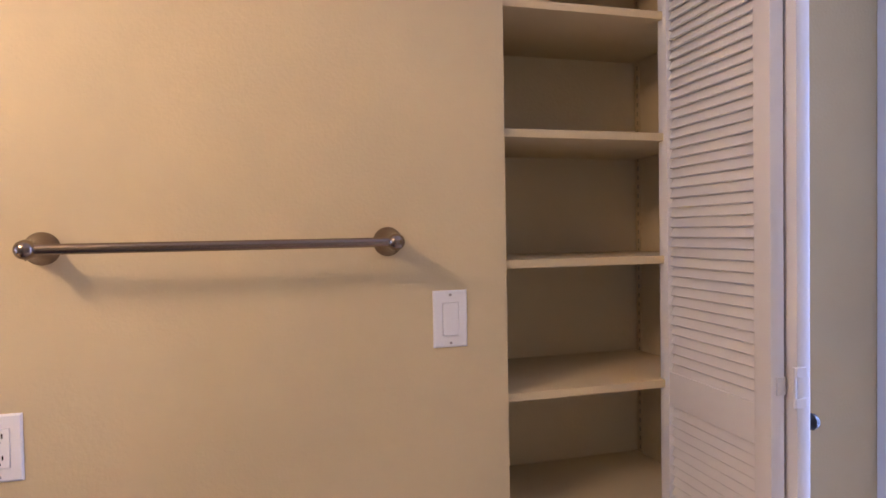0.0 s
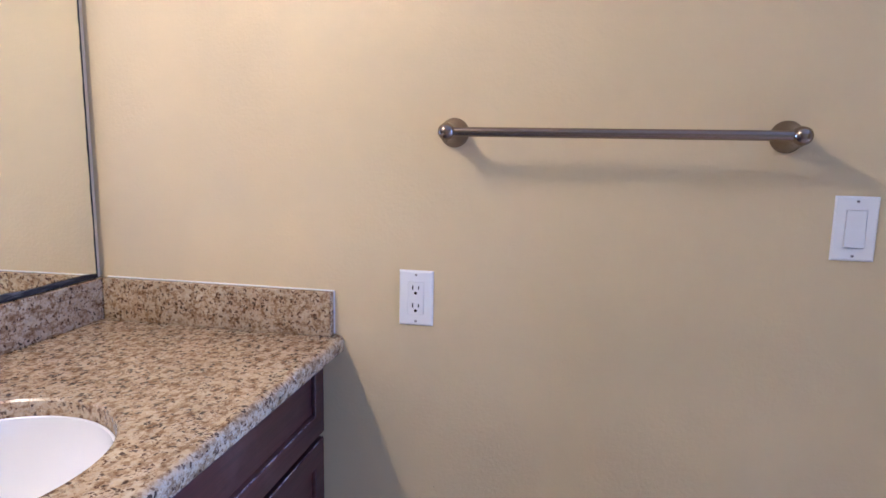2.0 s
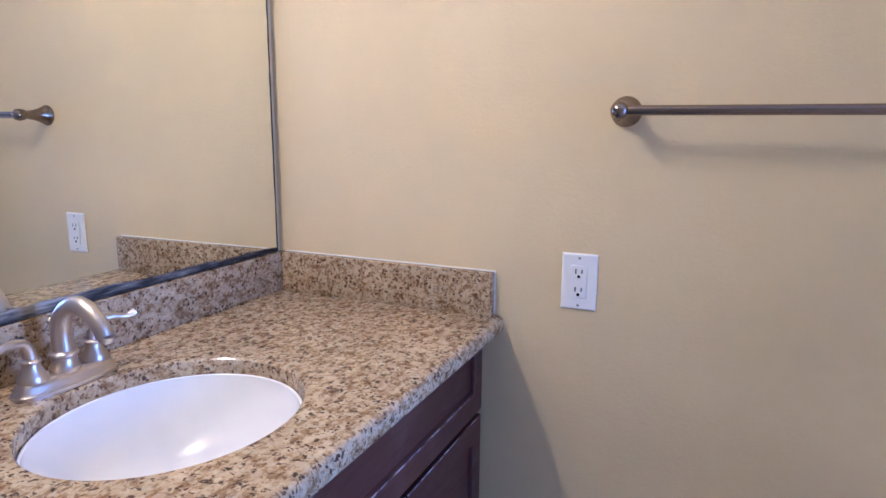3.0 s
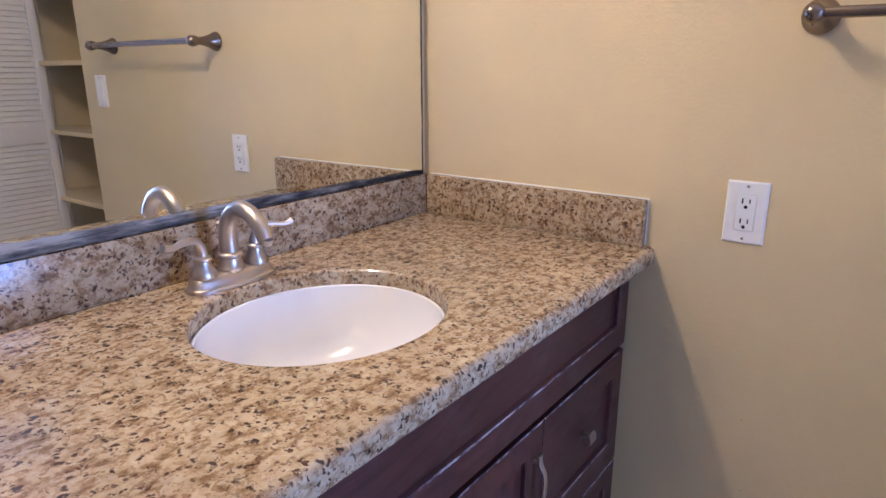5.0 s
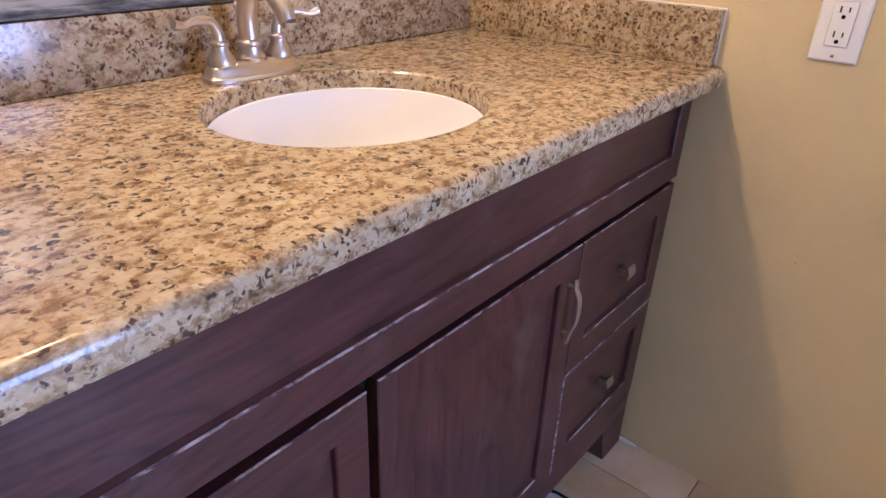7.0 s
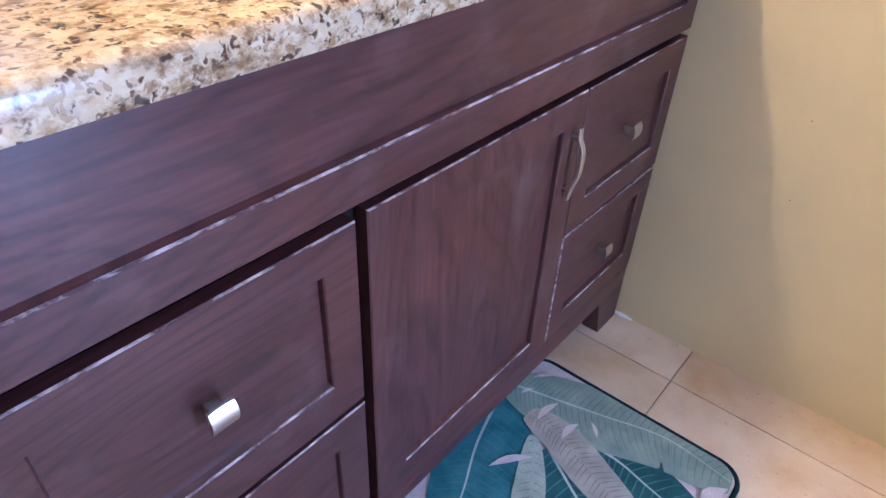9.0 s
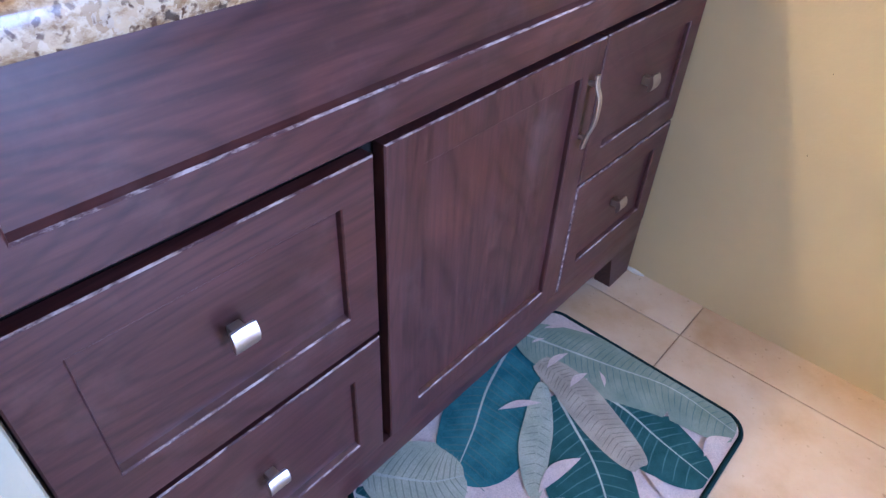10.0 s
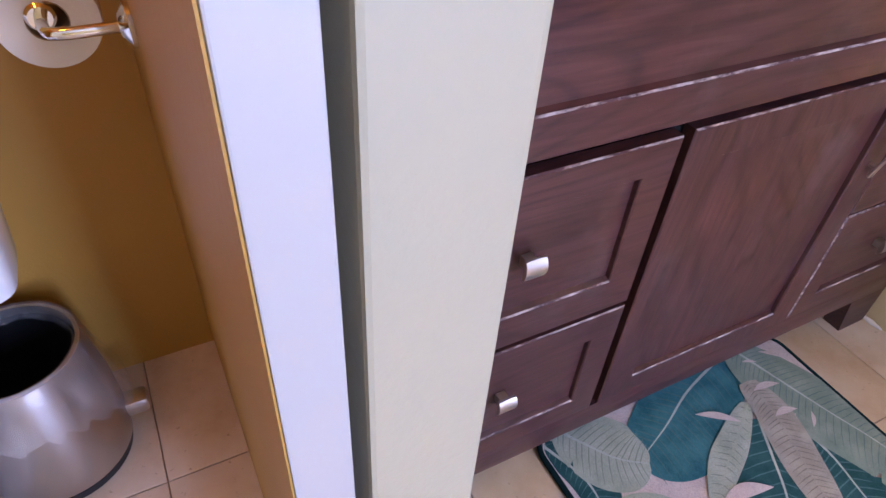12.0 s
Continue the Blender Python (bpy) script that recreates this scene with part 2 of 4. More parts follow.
def mirror_glass():
    m, nt, b = material("mirror_silver")
    b.inputs["Base Color"].default_value = (0.90, 0.91, 0.87, 1)
    b.inputs["Metallic"].default_value = 1.0
    b.inputs["Roughness"].default_value = 0.012
    tc = nt.nodes.new("ShaderNodeTexCoord")
    sep = nt.nodes.new("ShaderNodeSeparateXYZ")
    nt.links.new(tc.outputs["Object"], sep.inputs[0])
    wob = noise_tex(nt, coords(nt, (1, 7, 12)), 1.0, 6, 0.6)

    def sum_of(a, k, c):
        n = nt.nodes.new("ShaderNodeMath")
        n.operation = "MULTIPLY_ADD"
        nt.links.new(a, n.inputs[0])
        n.inputs[1].default_value = k
        if isinstance(c, float):
            n.inputs[2].default_value = c
        else:
            nt.links.new(c, n.inputs[2])
        return n.outputs[0]

    # the silvering has gone along the foot and up the corner edge
    lift = sum_of(sep.outputs["Y"], 0.016, sep.outputs["Z"])
    foot = sum_of(wob, -0.021, lift)
    side_h = sum_of(sep.outputs["Y"], -1.0, 0.0)
    side = sum_of(wob, -0.011, side_h)
    lost = nt.nodes.new("ShaderNodeMath")
    lost.operation = "MINIMUM"
    nt.links.new(foot, lost.inputs[0])
    shifted = sum_of(side, 1.0, -0.0005)
    nt.links.new(shifted, lost.inputs[1])
    fac = ramp(nt, sum_of(lost.outputs[0], 60.0, 0.5), [(0.40, (1, 1, 1)), (0.62, (0, 0, 0))])
    backing = nt.nodes.new("ShaderNodeBsdfPrincipled")
    tone = noise_tex(nt, coords(nt, (1, 11, 85)), 1.0, 5, 0.65)
    edge_near = nt.nodes.new("ShaderNodeMath")
    edge_near.operation = "MINIMUM"
    nt.links.new(sep.outputs["Z"], edge_near.inputs[0])
    nt.links.new(side_h, edge_near.inputs[1])
    rising = sum_of(sep.outputs["Y"], -0.24, sum_of(edge_near.outputs[0], 9.0, tone))
    nt.links.new(ramp(nt, rising, [(0.52, (0.014, 0.014, 0.014)), (0.64, (0.045, 0.043, 0.040)), (0.76, (0.16, 0.145, 0.12)), (0.90, (0.40, 0.36, 0.29))]), backing.inputs["Base Color"])
    backing.inputs["Roughness"].default_value = 0.5
    backing.inputs["Specular IOR Level"].default_value = 0.2
    mx = nt.nodes.new("ShaderNodeMixShader")
    nt.links.new(fac, mx.inputs[0])
    nt.links.new(b.outputs[0], mx.inputs[1])
    nt.links.new(backing.outputs[0], mx.inputs[2])
    nt.links.new(mx.outputs[0], nt.nodes["Material Output"].inputs["Surface"])
    return m


def clear_film():
    m, nt, b = material("clear_plastic_film")
    b.inputs["Base Color"].default_value = (0.85, 0.82, 0.78, 1)
    b.inputs["Roughness"].default_value = 0.28
    see = nt.nodes.new("ShaderNodeBsdfTransparent")
    mx = nt.nodes.new("ShaderNodeMixShader")
    nt.links.new(ramp(nt, noise_tex(nt, coords(nt, (28, 28, 9)), 1.0, 4, 0.6), [(0.35, (0.03,) * 3), (0.7, (0.22,) * 3)]), mx.inputs[0])
    nt.links.new(see.outputs[0], mx.inputs[1])
    nt.links.new(b.outputs[0], mx.inputs[2])
    nt.links.new(mx.outputs[0], nt.nodes["Material Output"].inputs["Surface"])
    return m


FILM = clear_film()
MIRROR = mirror_glass()


def emitter(name, color, strength):
    m, nt, b = material(name)
    b.inputs["Base Color"].default_value = (0.8, 0.8, 0.8, 1)
    b.inputs["Emission Color"].default_value = (*color, 1)
    b.inputs["Emission Strength"].default_value = strength
    return m


BULB = emitter("warm_bulb", BULB_COLOR, BULB_STRENGTH)
TOILET_BULB = emitter("amber_bulb", TOILET_COLOR, TOILET_STRENGTH)


# ---- mesh helpers ----
def mesh_of(bm, name, mats, smooth=True):
    me = bpy.data.meshes.new(name)
    bmesh.ops.recalc_face_normals(bm, faces=bm.faces)
    bm.to_mesh(me)
    bm.free()
    for m in (mats if isinstance(mats, (list, tuple)) else [mats]):
        me.materials.append(m)
    if smooth:
        for p in me.polygons:
            p.use_smooth = True
        me.set_sharp_from_angle(angle=radians(38))
    return me


def part(name, bm, mat, parent=None, label="", smooth=True, m=None):
    ob = new(name, mesh_of(bm, name, mat, smooth))
    if parent is not None:
        ob.parent = parent
    if m is not None:
        ob.matrix_basis = m
    if label:
        ob["label"] = label
    return ob


def thing(name, m, label, category, group=""):
    ob = new(name)
    ob.empty_display_size = 0.05
    ob.matrix_basis = m
    return tagged(ob, label, category, group)


def box(x0, x1, y0, y1, z0, z1, bevel=0.0, seg=2, bm=None):
    own = bmesh.new()
    vs = [own.verts.new((x, y, z)) for x in (x0, x1) for y in (y0, y1) for z in (z0, z1)]
    for f in ((0, 1, 3, 2), (4, 6, 7, 5), (0, 4, 5, 1), (2, 3, 7, 6), (0, 2, 6, 4), (1, 5, 7, 3)):
        own.faces.new([vs[i] for i in f])
    bmesh.ops.recalc_face_normals(own, faces=own.faces)
    if bevel:
        bmesh.ops.bevel(own, geom=own.edges[:], offset=bevel, segments=seg, affect="EDGES", profile=0.6)
    return join(bm, own)


def join(bm, other):
    if bm is None:
        return other
    me = bpy.data.meshes.new("tmp")
    other.to_mesh(me)
    other.free()
    bm.from_mesh(me)
    bpy.data.meshes.remove(me)
    return bm


def lathe(profile, seg=32, bm=None, m=None):
    """Revolves (radius, height) pairs about z; ends with radius 0 close the shape."""
    own = bmesh.new()
    rings = []
    for r, z in profile:
        if r < 1e-6:
            rings.append([own.verts.new((0, 0, z))])
        else:
            rings.append([own.verts.new((r * math.cos(2 * math.pi * i / seg), r * math.sin(2 * math.pi * i / seg), z)) for i in range(seg)])
    for a, b in zip(rings, rings[1:]):
        for i in range(seg):
            j = (i + 1) % seg
            if len(a) == 1 and len(b) > 1:
                own.faces.new((a[0], b[i], b[j]))
            elif len(b) == 1 and len(a) > 1:
                own.faces.new((a[i], b[0], a[j]))
            elif len(a) > 1:
                own.faces.new((a[i], b[i], b[j], a[j]))
    if m is not None:
        own.transform(m)
    return join(bm, own)


def tube(points, radii, seg=14, flat=1.0, bm=None):
    """A swept round rod along points, with a radius for each; flat squeezes it upright."""
    own = bmesh.new()
    pts = [Vector(p) for p in points]
    rings = []
    for i, p in enumerate(pts):
        d = (pts[min(i + 1, len(pts) - 1)] - pts[max(i - 1, 0)]).normalized()
        side = d.cross(Vector((0, 0, 1)))
        if side.length < 1e-3:
            side = d.cross(Vector((0, 1, 0)))
        side.normalize()
        up = side.cross(d).normalized()
        if i and rings:
            if side.dot(prev) < 0:
                side, up = -side, -up
        prev = side
        r = radii[i] if isinstance(radii, (list, tuple)) else radii
        rings.append([own.verts.new(p + side * r * math.cos(2 * math.pi * k / seg) + up * r * flat * math.sin(2 * math.pi * k / seg)) for k in range(seg)])
    for a, b in zip(rings, rings[1:]):
        for k in range(seg):
            own.faces.new((a[k], a[(k + 1) % seg], b[(k + 1) % seg], b[k]))
    own.faces.new(rings[0][::-1])
    own.faces.new(rings[-1])
    return join(bm, own)


def spline(ctrl, n):
    """n points of a smooth curve through the control points."""
    c = [Vector(p) for p in ctrl]
    c = [c[0] * 2 - c[1]] + c + [c[-1] * 2 - c[-2]]
    out = []
    spans = len(c) - 3
    for i in range(n):
        u = i / (n - 1) * spans
        k = min(int(u), spans - 1)
        t = u - k
        p0, p1, p2, p3 = c[k:k + 4]
        out.append(0.5 * ((2 * p1) + (p2 - p0) * t + (2 * p0 - 5 * p1 + 4 * p2 - p3) * t * t + (3 * p1 - p0 - 3 * p2 + p3) * t ** 3))
    return out


def structure(name, bm, mat, label, category):
    return tagged(part(name, bm, mat, None, smooth=False), label, category, "", "structure")


# ---- the rooms ----
H = 2.44
JAMB_L, JAMB_R = 1.664, 2.215      # linen closet opening
ROOM_X, ROOM_Y = 3.7, -2.75
PART_N, PART_S = -1.226, -1.368    # partition between vanity and toilet
PART_X = 0.766
SIDE_Y = -1.3578                   # its face towards the toilet

bm = box(-0.12, JAMB_L, 0.0, 0.11, -0.03, H)
box(JAMB_R, ROOM_X + 0.12, 0.0, 0.11, -0.03, H, bm=bm)
box(JAMB_L, JAMB_R, 0.0, 0.11, 2.05, H, bm=bm)
wall_north = structure("wall_north", bm, WALL, "beige textured painted wall with a closet opening", "wall")
bm = box(-0.12, 0.0, SIDE_Y + 0.021, 0.0, -0.03, H)
structure("wall_west", bm, WALL, "beige painted wall behind the vanity mirror", "wall")
bm = box(0.0, ROOM_X + 0.12, ROOM_Y - 0.12, ROOM_Y, -0.03, H)
structure("wall_south", bm, WALL, "plain beige painted wall behind the walker", "wall")
OPEN_S, OPEN_N, OPEN_B, OPEN_T = -0.90, -0.22, 0.06, 2.1
bm = box(ROOM_X, ROOM_X + 0.12, ROOM_Y, OPEN_S, -0.03, H)
box(ROOM_X, ROOM_X + 0.12, OPEN_N, 0.0, -0.03, H, bm=bm)
box(ROOM_X, ROOM_X + 0.12, OPEN_S, OPEN_N, OPEN_T, H, bm=bm)
box(ROOM_X, ROOM_X + 0.12, OPEN_S, OPEN_N, -0.03, OPEN_B, bm=bm)
structure("wall_east", bm, WALL, "beige painted wall with a daylit doorway", "wall")
structure("ceiling", box(-0.12, ROOM_X + 0.12, ROOM_Y - 0.12, 0.6, H, H + 0.08), CEIL, "plain cream painted ceiling", "ceiling")

# closet box behind the wall
structure("wall_closet_back", box(JAMB_L - 0.14, JAMB_R + 0.10, 0.362, 0.42, -0.03, H), WALL, "beige painted back wall of the linen closet", "wall")
structure("wall_closet_west", box(JAMB_L - 0.14, JAMB_L - 0.08, 0.11, 0.362, -0.03, H), WALL, "beige painted side wall of the linen closet", "wall")
structure("wall_closet_east", box(JAMB_R - 0.012, JAMB_R + 0.05, 0.11, 0.362, -0.03, H), WALL, "beige painted side wall of the linen closet", "wall")

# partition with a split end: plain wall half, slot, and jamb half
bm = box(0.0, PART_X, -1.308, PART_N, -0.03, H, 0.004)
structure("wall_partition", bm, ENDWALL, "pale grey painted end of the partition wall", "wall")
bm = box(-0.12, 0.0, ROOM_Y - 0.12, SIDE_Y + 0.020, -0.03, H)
structure("wall_toilet_back", bm, AMBER_LIT_WALL, "toilet room back wall, amber lamplight put into its paint", "wall")
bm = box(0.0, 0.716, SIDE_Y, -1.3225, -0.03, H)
# Thin skin over the jamb's side, amber lamplight put into its colour.
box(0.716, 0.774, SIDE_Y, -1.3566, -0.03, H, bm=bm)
structure("wall_toilet_side", bm, AMBER_LIT_WALL, "toilet room wall, amber lamplight put into its paint", "wall")
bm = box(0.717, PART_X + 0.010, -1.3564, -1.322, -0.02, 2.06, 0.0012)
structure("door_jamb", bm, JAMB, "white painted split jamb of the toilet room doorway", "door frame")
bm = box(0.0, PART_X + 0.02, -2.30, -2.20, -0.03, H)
structure("wall_toilet_south", bm, AMBER_LIT_WALL, "toilet room wall, amber lamplight put into its paint", "wall")
# Unseen wall, added to keep daylight out of the toilet room.
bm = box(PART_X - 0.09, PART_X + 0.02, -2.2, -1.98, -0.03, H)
structure("wall_toilet_front", bm, AMBER_LIT_WALL, "unseen wall added beside the toilet doorway to block daylight", "wall")
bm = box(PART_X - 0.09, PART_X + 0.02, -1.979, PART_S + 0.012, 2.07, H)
structure("wall_toilet_header", bm, AMBER_LIT_WALL, "wall above the toilet doorway, amber lamplight put into its paint", "wall")

# casing at the closet wall's far end, unseen depth added to block daylight
bm = box(2.650, 2.70, -0.30, -0.001, 0.0, 2.1, 0.004)
structure("door_casing", bm, WHITE, "white painted door frame, unseen depth added to shade the closet wall", "trim")

# caulk bead at the cabinet's foot
bm = tube([(0.535, -0.006, 0.004), (0.56, -0.009, 0.006), (0.585, -0.005, 0.003)], [0.004, 0.006, 0.002], 8)
tagged(part("caulk_bead", bm, CAULK), "lump of white caulk at the wall's foot", "caulk", "", "structure")

# ---- daylight and lamps ----
area_lamp("daylight_opening", look((ROOM_X - 0.02, (OPEN_S + OPEN_N) / 2, (OPEN_T + OPEN_B) / 2), (0, (OPEN_S + OPEN_N) / 2, (OPEN_T + OPEN_B) / 2 - 0.3)),
          OPEN_N - OPEN_S - 0.04, OPEN_T - OPEN_B - 0.04, DAY_POWER, DAY_COLOR)


def vanity_light():
    t = thing("vanity_light", pose(0, -1.01, 2.22), "brushed nickel bar light with three frosted globes above the mirror", "wall lamp")
    part("back_plate", box(0.001, 0.018, -0.205, 0.205, -0.045, 0.045, 0.006), NICKEL, t)
    for y in (-0.14, 0.0, 0.14):
        part("arm", tube(spline([(0.016, y, 0), (0.04, y, 0.010), (0.066, y, 0.0)], 9), 0.008, 10), NICKEL, t)
        part("socket", lathe([(0, 0.012), (0.02, 0.012), (0.024, 0.0), (0.024, -0.02), (0, -0.02)], 20, m=pose(0.066, y, 0)), NICKEL, t)
        prof = [(0.048 * math.sin(math.pi * i / 14), -0.062 + 0.048 * math.cos(math.pi * i / 14)) for i in range(15)]
        prof[0], prof[-1] = (0, prof[0][1]), (0, prof[-1][1])
        part("globe", lathe(prof, 24, m=pose(0.066, y, 0)), BULB, t, "glowing frosted globe")


vanity_light()


def ceiling_light():
    t = thing("ceiling_light", pose(0.40, -1.80, H - 0.001), "small round amber glowing ceiling lamp", "ceiling lamp")
    part("canopy", lathe([(0, 0), (0.10, 0), (0.10, -0.02), (0, -0.02)], 28), NICKEL, t)
    part("diffuser", lathe([(0.09, -0.021), (0.085, -0.05), (0.06, -0.075), (0, -0.085)], 28), TOILET_BULB, t, "glowing glass bowl")


ceiling_light()


# ---- vanity ----
CT = 0.911        # counter top
CB = 0.876        # counter underside
CF = 0.588        # counter front
SX, SY, SA, SB = 0.302, -0.632, 0.178, 0.197   # sink oval


def countertop():
    x0, x1, y0, y1 = 0.001, CF, -1.2235, -0.0015
    r = 0.013
    angles = [2 * math.pi * i / 120 for i in range(120)]
    for cx in (x0, x1):
        for cy in (y0, y1):
            angles.append(math.atan2(cy - SY, cx - SX) % (2 * math.pi))
    angles = sorted(set(round(a, 6) for a in angles))
    own = bmesh.new()

    def edge(a):
        c, s = math.cos(a), math.sin(a)
        k = min(((x1 - SX) / c if c > 1e-9 else 9e9), ((x0 - SX) / c if c < -1e-9 else 9e9),
                ((y1 - SY) / s if s > 1e-9 else 9e9), ((y0 - SY) / s if s < -1e-9 else 9e9))
        return SX + c * k, SY + s * k

    def oval(a, grow=0.0):
        c, s = math.cos(a), math.sin(a)
        k = 1 / math.hypot(c / (SA + grow), s / (SB + grow))
        return SX + c * k, SY + s * k
    rows = []
    rows.append([(*oval(a), CB) for a in angles])
    rows.append([(*oval(a), CT - 0.003) for a in angles])
    rows.append([(*oval(a, 0.003), CT) for a in angles])
    prof = [(-r + r * math.sin(k * math.pi / 12), -r + r * math.cos(k * math.pi / 12)) for k in range(7)]
    for dx, dz in prof:
        rows.append([(min(edge(a)[0], x1 + dx), edge(a)[1], CT + dz) for a in angles])
    q = 0.006
    for dx, dz in [(0, q), (-q * 0.3, q * 0.3), (-q, 0)]:
        rows.append([(min(edge(a)[0], x1 + dx), edge(a)[1], CB + dz) for a in angles])
    rows.append(rows[0])
    rings = [[own.verts.new(p) for p in row] for row in rows[:-1]]
    rings.append(rings[0])
    n = len(angles)
    for a, b in zip(rings, rings[1:]):
        for i in range(n):
            j = (i + 1) % n
            own.faces.new((a[i], a[j], b[j], b[i]))
    bmesh.ops.remove_doubles(own, verts=own.verts[:], dist=1e-5)
    return tagged(part("granite_countertop", own, GRANITE), "speckled beige and brown granite counter with an oval sink cutout", "countertop")


countertop()
bm = box(0.001, 0.021, -1.2235, -0.0015, CT + 0.0005, 1.006, 0.003)
tagged(part("backsplash", bm, GRANITE), "speckled granite backsplash strip below the mirror", "backsplash", "granite splashes")
bm = box(0.0225, 0.566, -0.0225, -0.0015, CT + 0.0005, 1.006, 0.003)
tagged(part("backsplash", bm, GRANITE), "speckled granite side splash against the painted wall", "backsplash", "granite splashes")

bm = tube([(0.022 + 0.0545 * k, -0.0014 - 0.0004 * (k % 3), 1.0066 + 0.0003 * (k % 2)) for k in range(11)], 0.0019, 6)
tagged(part("caulk_bead", bm, CAULK), "thin white caulk line along the side splash", "caulk", "", "structure")
bm = tube([(0.5668, -0.0012 - 0.0003 * (k % 2), CT + 0.003 + 0.0115 * k) for k in range(9)], 0.0016, 6)
tagged(part("caulk_bead", bm, CAULK), "thin white caulk line at the side splash's end", "caulk", "", "structure")


def sink():
    t = thing("sink", pose(SX, SY, CB - 0.001), "white oval undermount porcelain sink", "sink")
    own = bmesh.new()
    depth, seg, back = 0.125, 72, 0.062
    rings = []
    for k in range(15):
        u = k / 14
        s = math.cos(u * math.pi / 2 * 0.94) ** 0.62
        z = -depth * math.sin(u * math.pi / 2) ** 1.15
        rings.append((s * (SA - 0.006), s * (SB - 0.006), z + 0.008 * (1 - u), -back * u ** 1.6))
    rows = [(SA + 0.03, SB + 0.03, -0.012, 0), (SA + 0.03, SB + 0.03, 0.0, 0), (SA - 0.0008, SB - 0.0008, 0.0, 0), (SA - 0.0008, SB - 0.0008, 0.008, 0), (SA - 0.003, SB - 0.003, 0.0095, 0)] + rings
    vs = [[own.verts.new((cx + a * math.cos(2 * math.pi * i / seg), b * math.sin(2 * math.pi * i / seg), z)) for i in range(seg)] for a, b, z, cx in rows]
    for a, b in zip(vs, vs[1:]):
        for i in range(seg):
            own.faces.new((a[i], a[(i + 1) % seg], b[(i + 1) % seg], b[i]))
    own.faces.new(vs[-1])
    part("basin", own, PORCELAIN, t)
    part("drain", lathe([(0.030, 0.0), (0.031, 0.004), (0.026, 0.006), (0.022, 0.002), (0.018, 0.001)], 32, m=pose(-back, 0, -depth + 0.001)), CHROME, t, "chrome drain ring")
    part("stopper", lathe([(0.0175, 0.0), (0.0175, 0.004), (0.012, 0.008), (0, 0.009)], 28, m=pose(-back, 0, -depth + 0.002)), CHROME, t)


sink()


def faucet():
    t = thing("faucet", pose(0.088, -0.638, CT + 0.0005), "brushed nickel two-handle arched faucet on the granite counter", "faucet")
    # stepped base plate
    own = bmesh.new()
    seg = 56
    rows = []
    for grow, z in ((0.0, 0.0), (0.0, 0.006), (-0.004, 0.010), (-0.005, 0.016), (-0.009, 0.021), (-0.013, 0.024)):
        ring = []
        for i in range(seg):
            a = 2 * math.pi * i / seg
            c, s = math.cos(a), math.sin(a)
            e = 0.55
            ring.append(((0.030 + grow) * math.copysign(abs(c) ** e, c), (0.081 + grow) * math.copysign(abs(s) ** 0.75, s), z))
        rows.append([own.verts.new(p) for p in ring])
    for a, b in zip(rows, rows[1:]):
        for i in range(seg):
            own.faces.new((a[i], a[(i + 1) % seg], b[(i + 1) % seg], b[i]))
    own.faces.new(rows[-1])
    own.faces.new(rows[0][::-1])
    part("base_plate", own, NICKEL, t)
    # spout
    collar = lathe([(0.0, 0.022), (0.022, 0.022), (0.0225, 0.028), (0.0185, 0.034), (0.0182, 0.044), (0.0210, 0.047), (0.0210, 0.051), (0.0170, 0.054), (0.0, 0.054)], 32)
    part("collar", collar, NICKEL, t)
    path = spline([(0, 0, 0.050), (0.000, 0, 0.088), (0.011, 0, 0.114), (0.038, 0, 0.130), (0.068, 0, 0.123), (0.089, 0, 0.103), (0.097, 0, 0.088)], 34)
    rad = [0.0155 - 0.0028 * (i / 33) for i in range(34)]
    part("spout", tube(path, rad, 22), NICKEL, t)
    part("aerator", lathe([(0, -0.004), (0.010, -0.004), (0.0105, 0.006), (0, 0.006)], 20, m=pose(0.0975, 0, 0.086, 0, 20, 0)), STEEL, t)
    # lift rod
    rod = tube([(-0.021, 0, 0.02), (-0.021, 0, 0.092)], 0.0028, 10)
    lathe([(0, 0.0), (0.006, 0.003), (0.0075, 0.009), (0.004, 0.014), (0.006, 0.018), (0, 0.021)], 18, bm=rod, m=pose(-0.021, 0, 0.090))
    part("lift_rod", rod, NICKEL, t, "small lift rod with a knob")
    for sgn in (-1, 1):
        bell = lathe([(0.0, 0.022), (0.021, 0.022), (0.0215, 0.027), (0.0180, 0.034), (0.0130, 0.043), (0.0118, 0.049), (0.0140, 0.051), (0.0140, 0.054), (0.0100, 0.057), (0.0, 0.058)], 28, m=pose(0, sgn * 0.051, 0))
        h = part("handle", bell, NICKEL, t)
        out = Vector((0.30 if sgn > 0 else 0.12, sgn, 0)).normalized()
        base = Vector((0, sgn * 0.051, 0))
        pts = [base + Vector((0, 0, 0.052)), base + out * 0.001 + Vector((0, 0, 0.068)), base + out * 0.011 + Vector((0, 0, 0.083)),
               base + out * 0.034 + Vector((0, 0, 0.086)), base + out * 0.055 + Vector((0, 0, 0.082)), base + out * 0.070 + Vector((0, 0, 0.086))]
        part("lever", tube(spline(pts, 22), [0.0095 - 0.004 * min(1, i / 15) + (0.0012 if i > 18 else 0) for i in range(22)], 14), NICKEL, h)


faucet()

# ---- vanity cabinet ----
FX = 0.546     # face of doors and drawers
CAB_L, CAB_R = -1.2225, -0.014


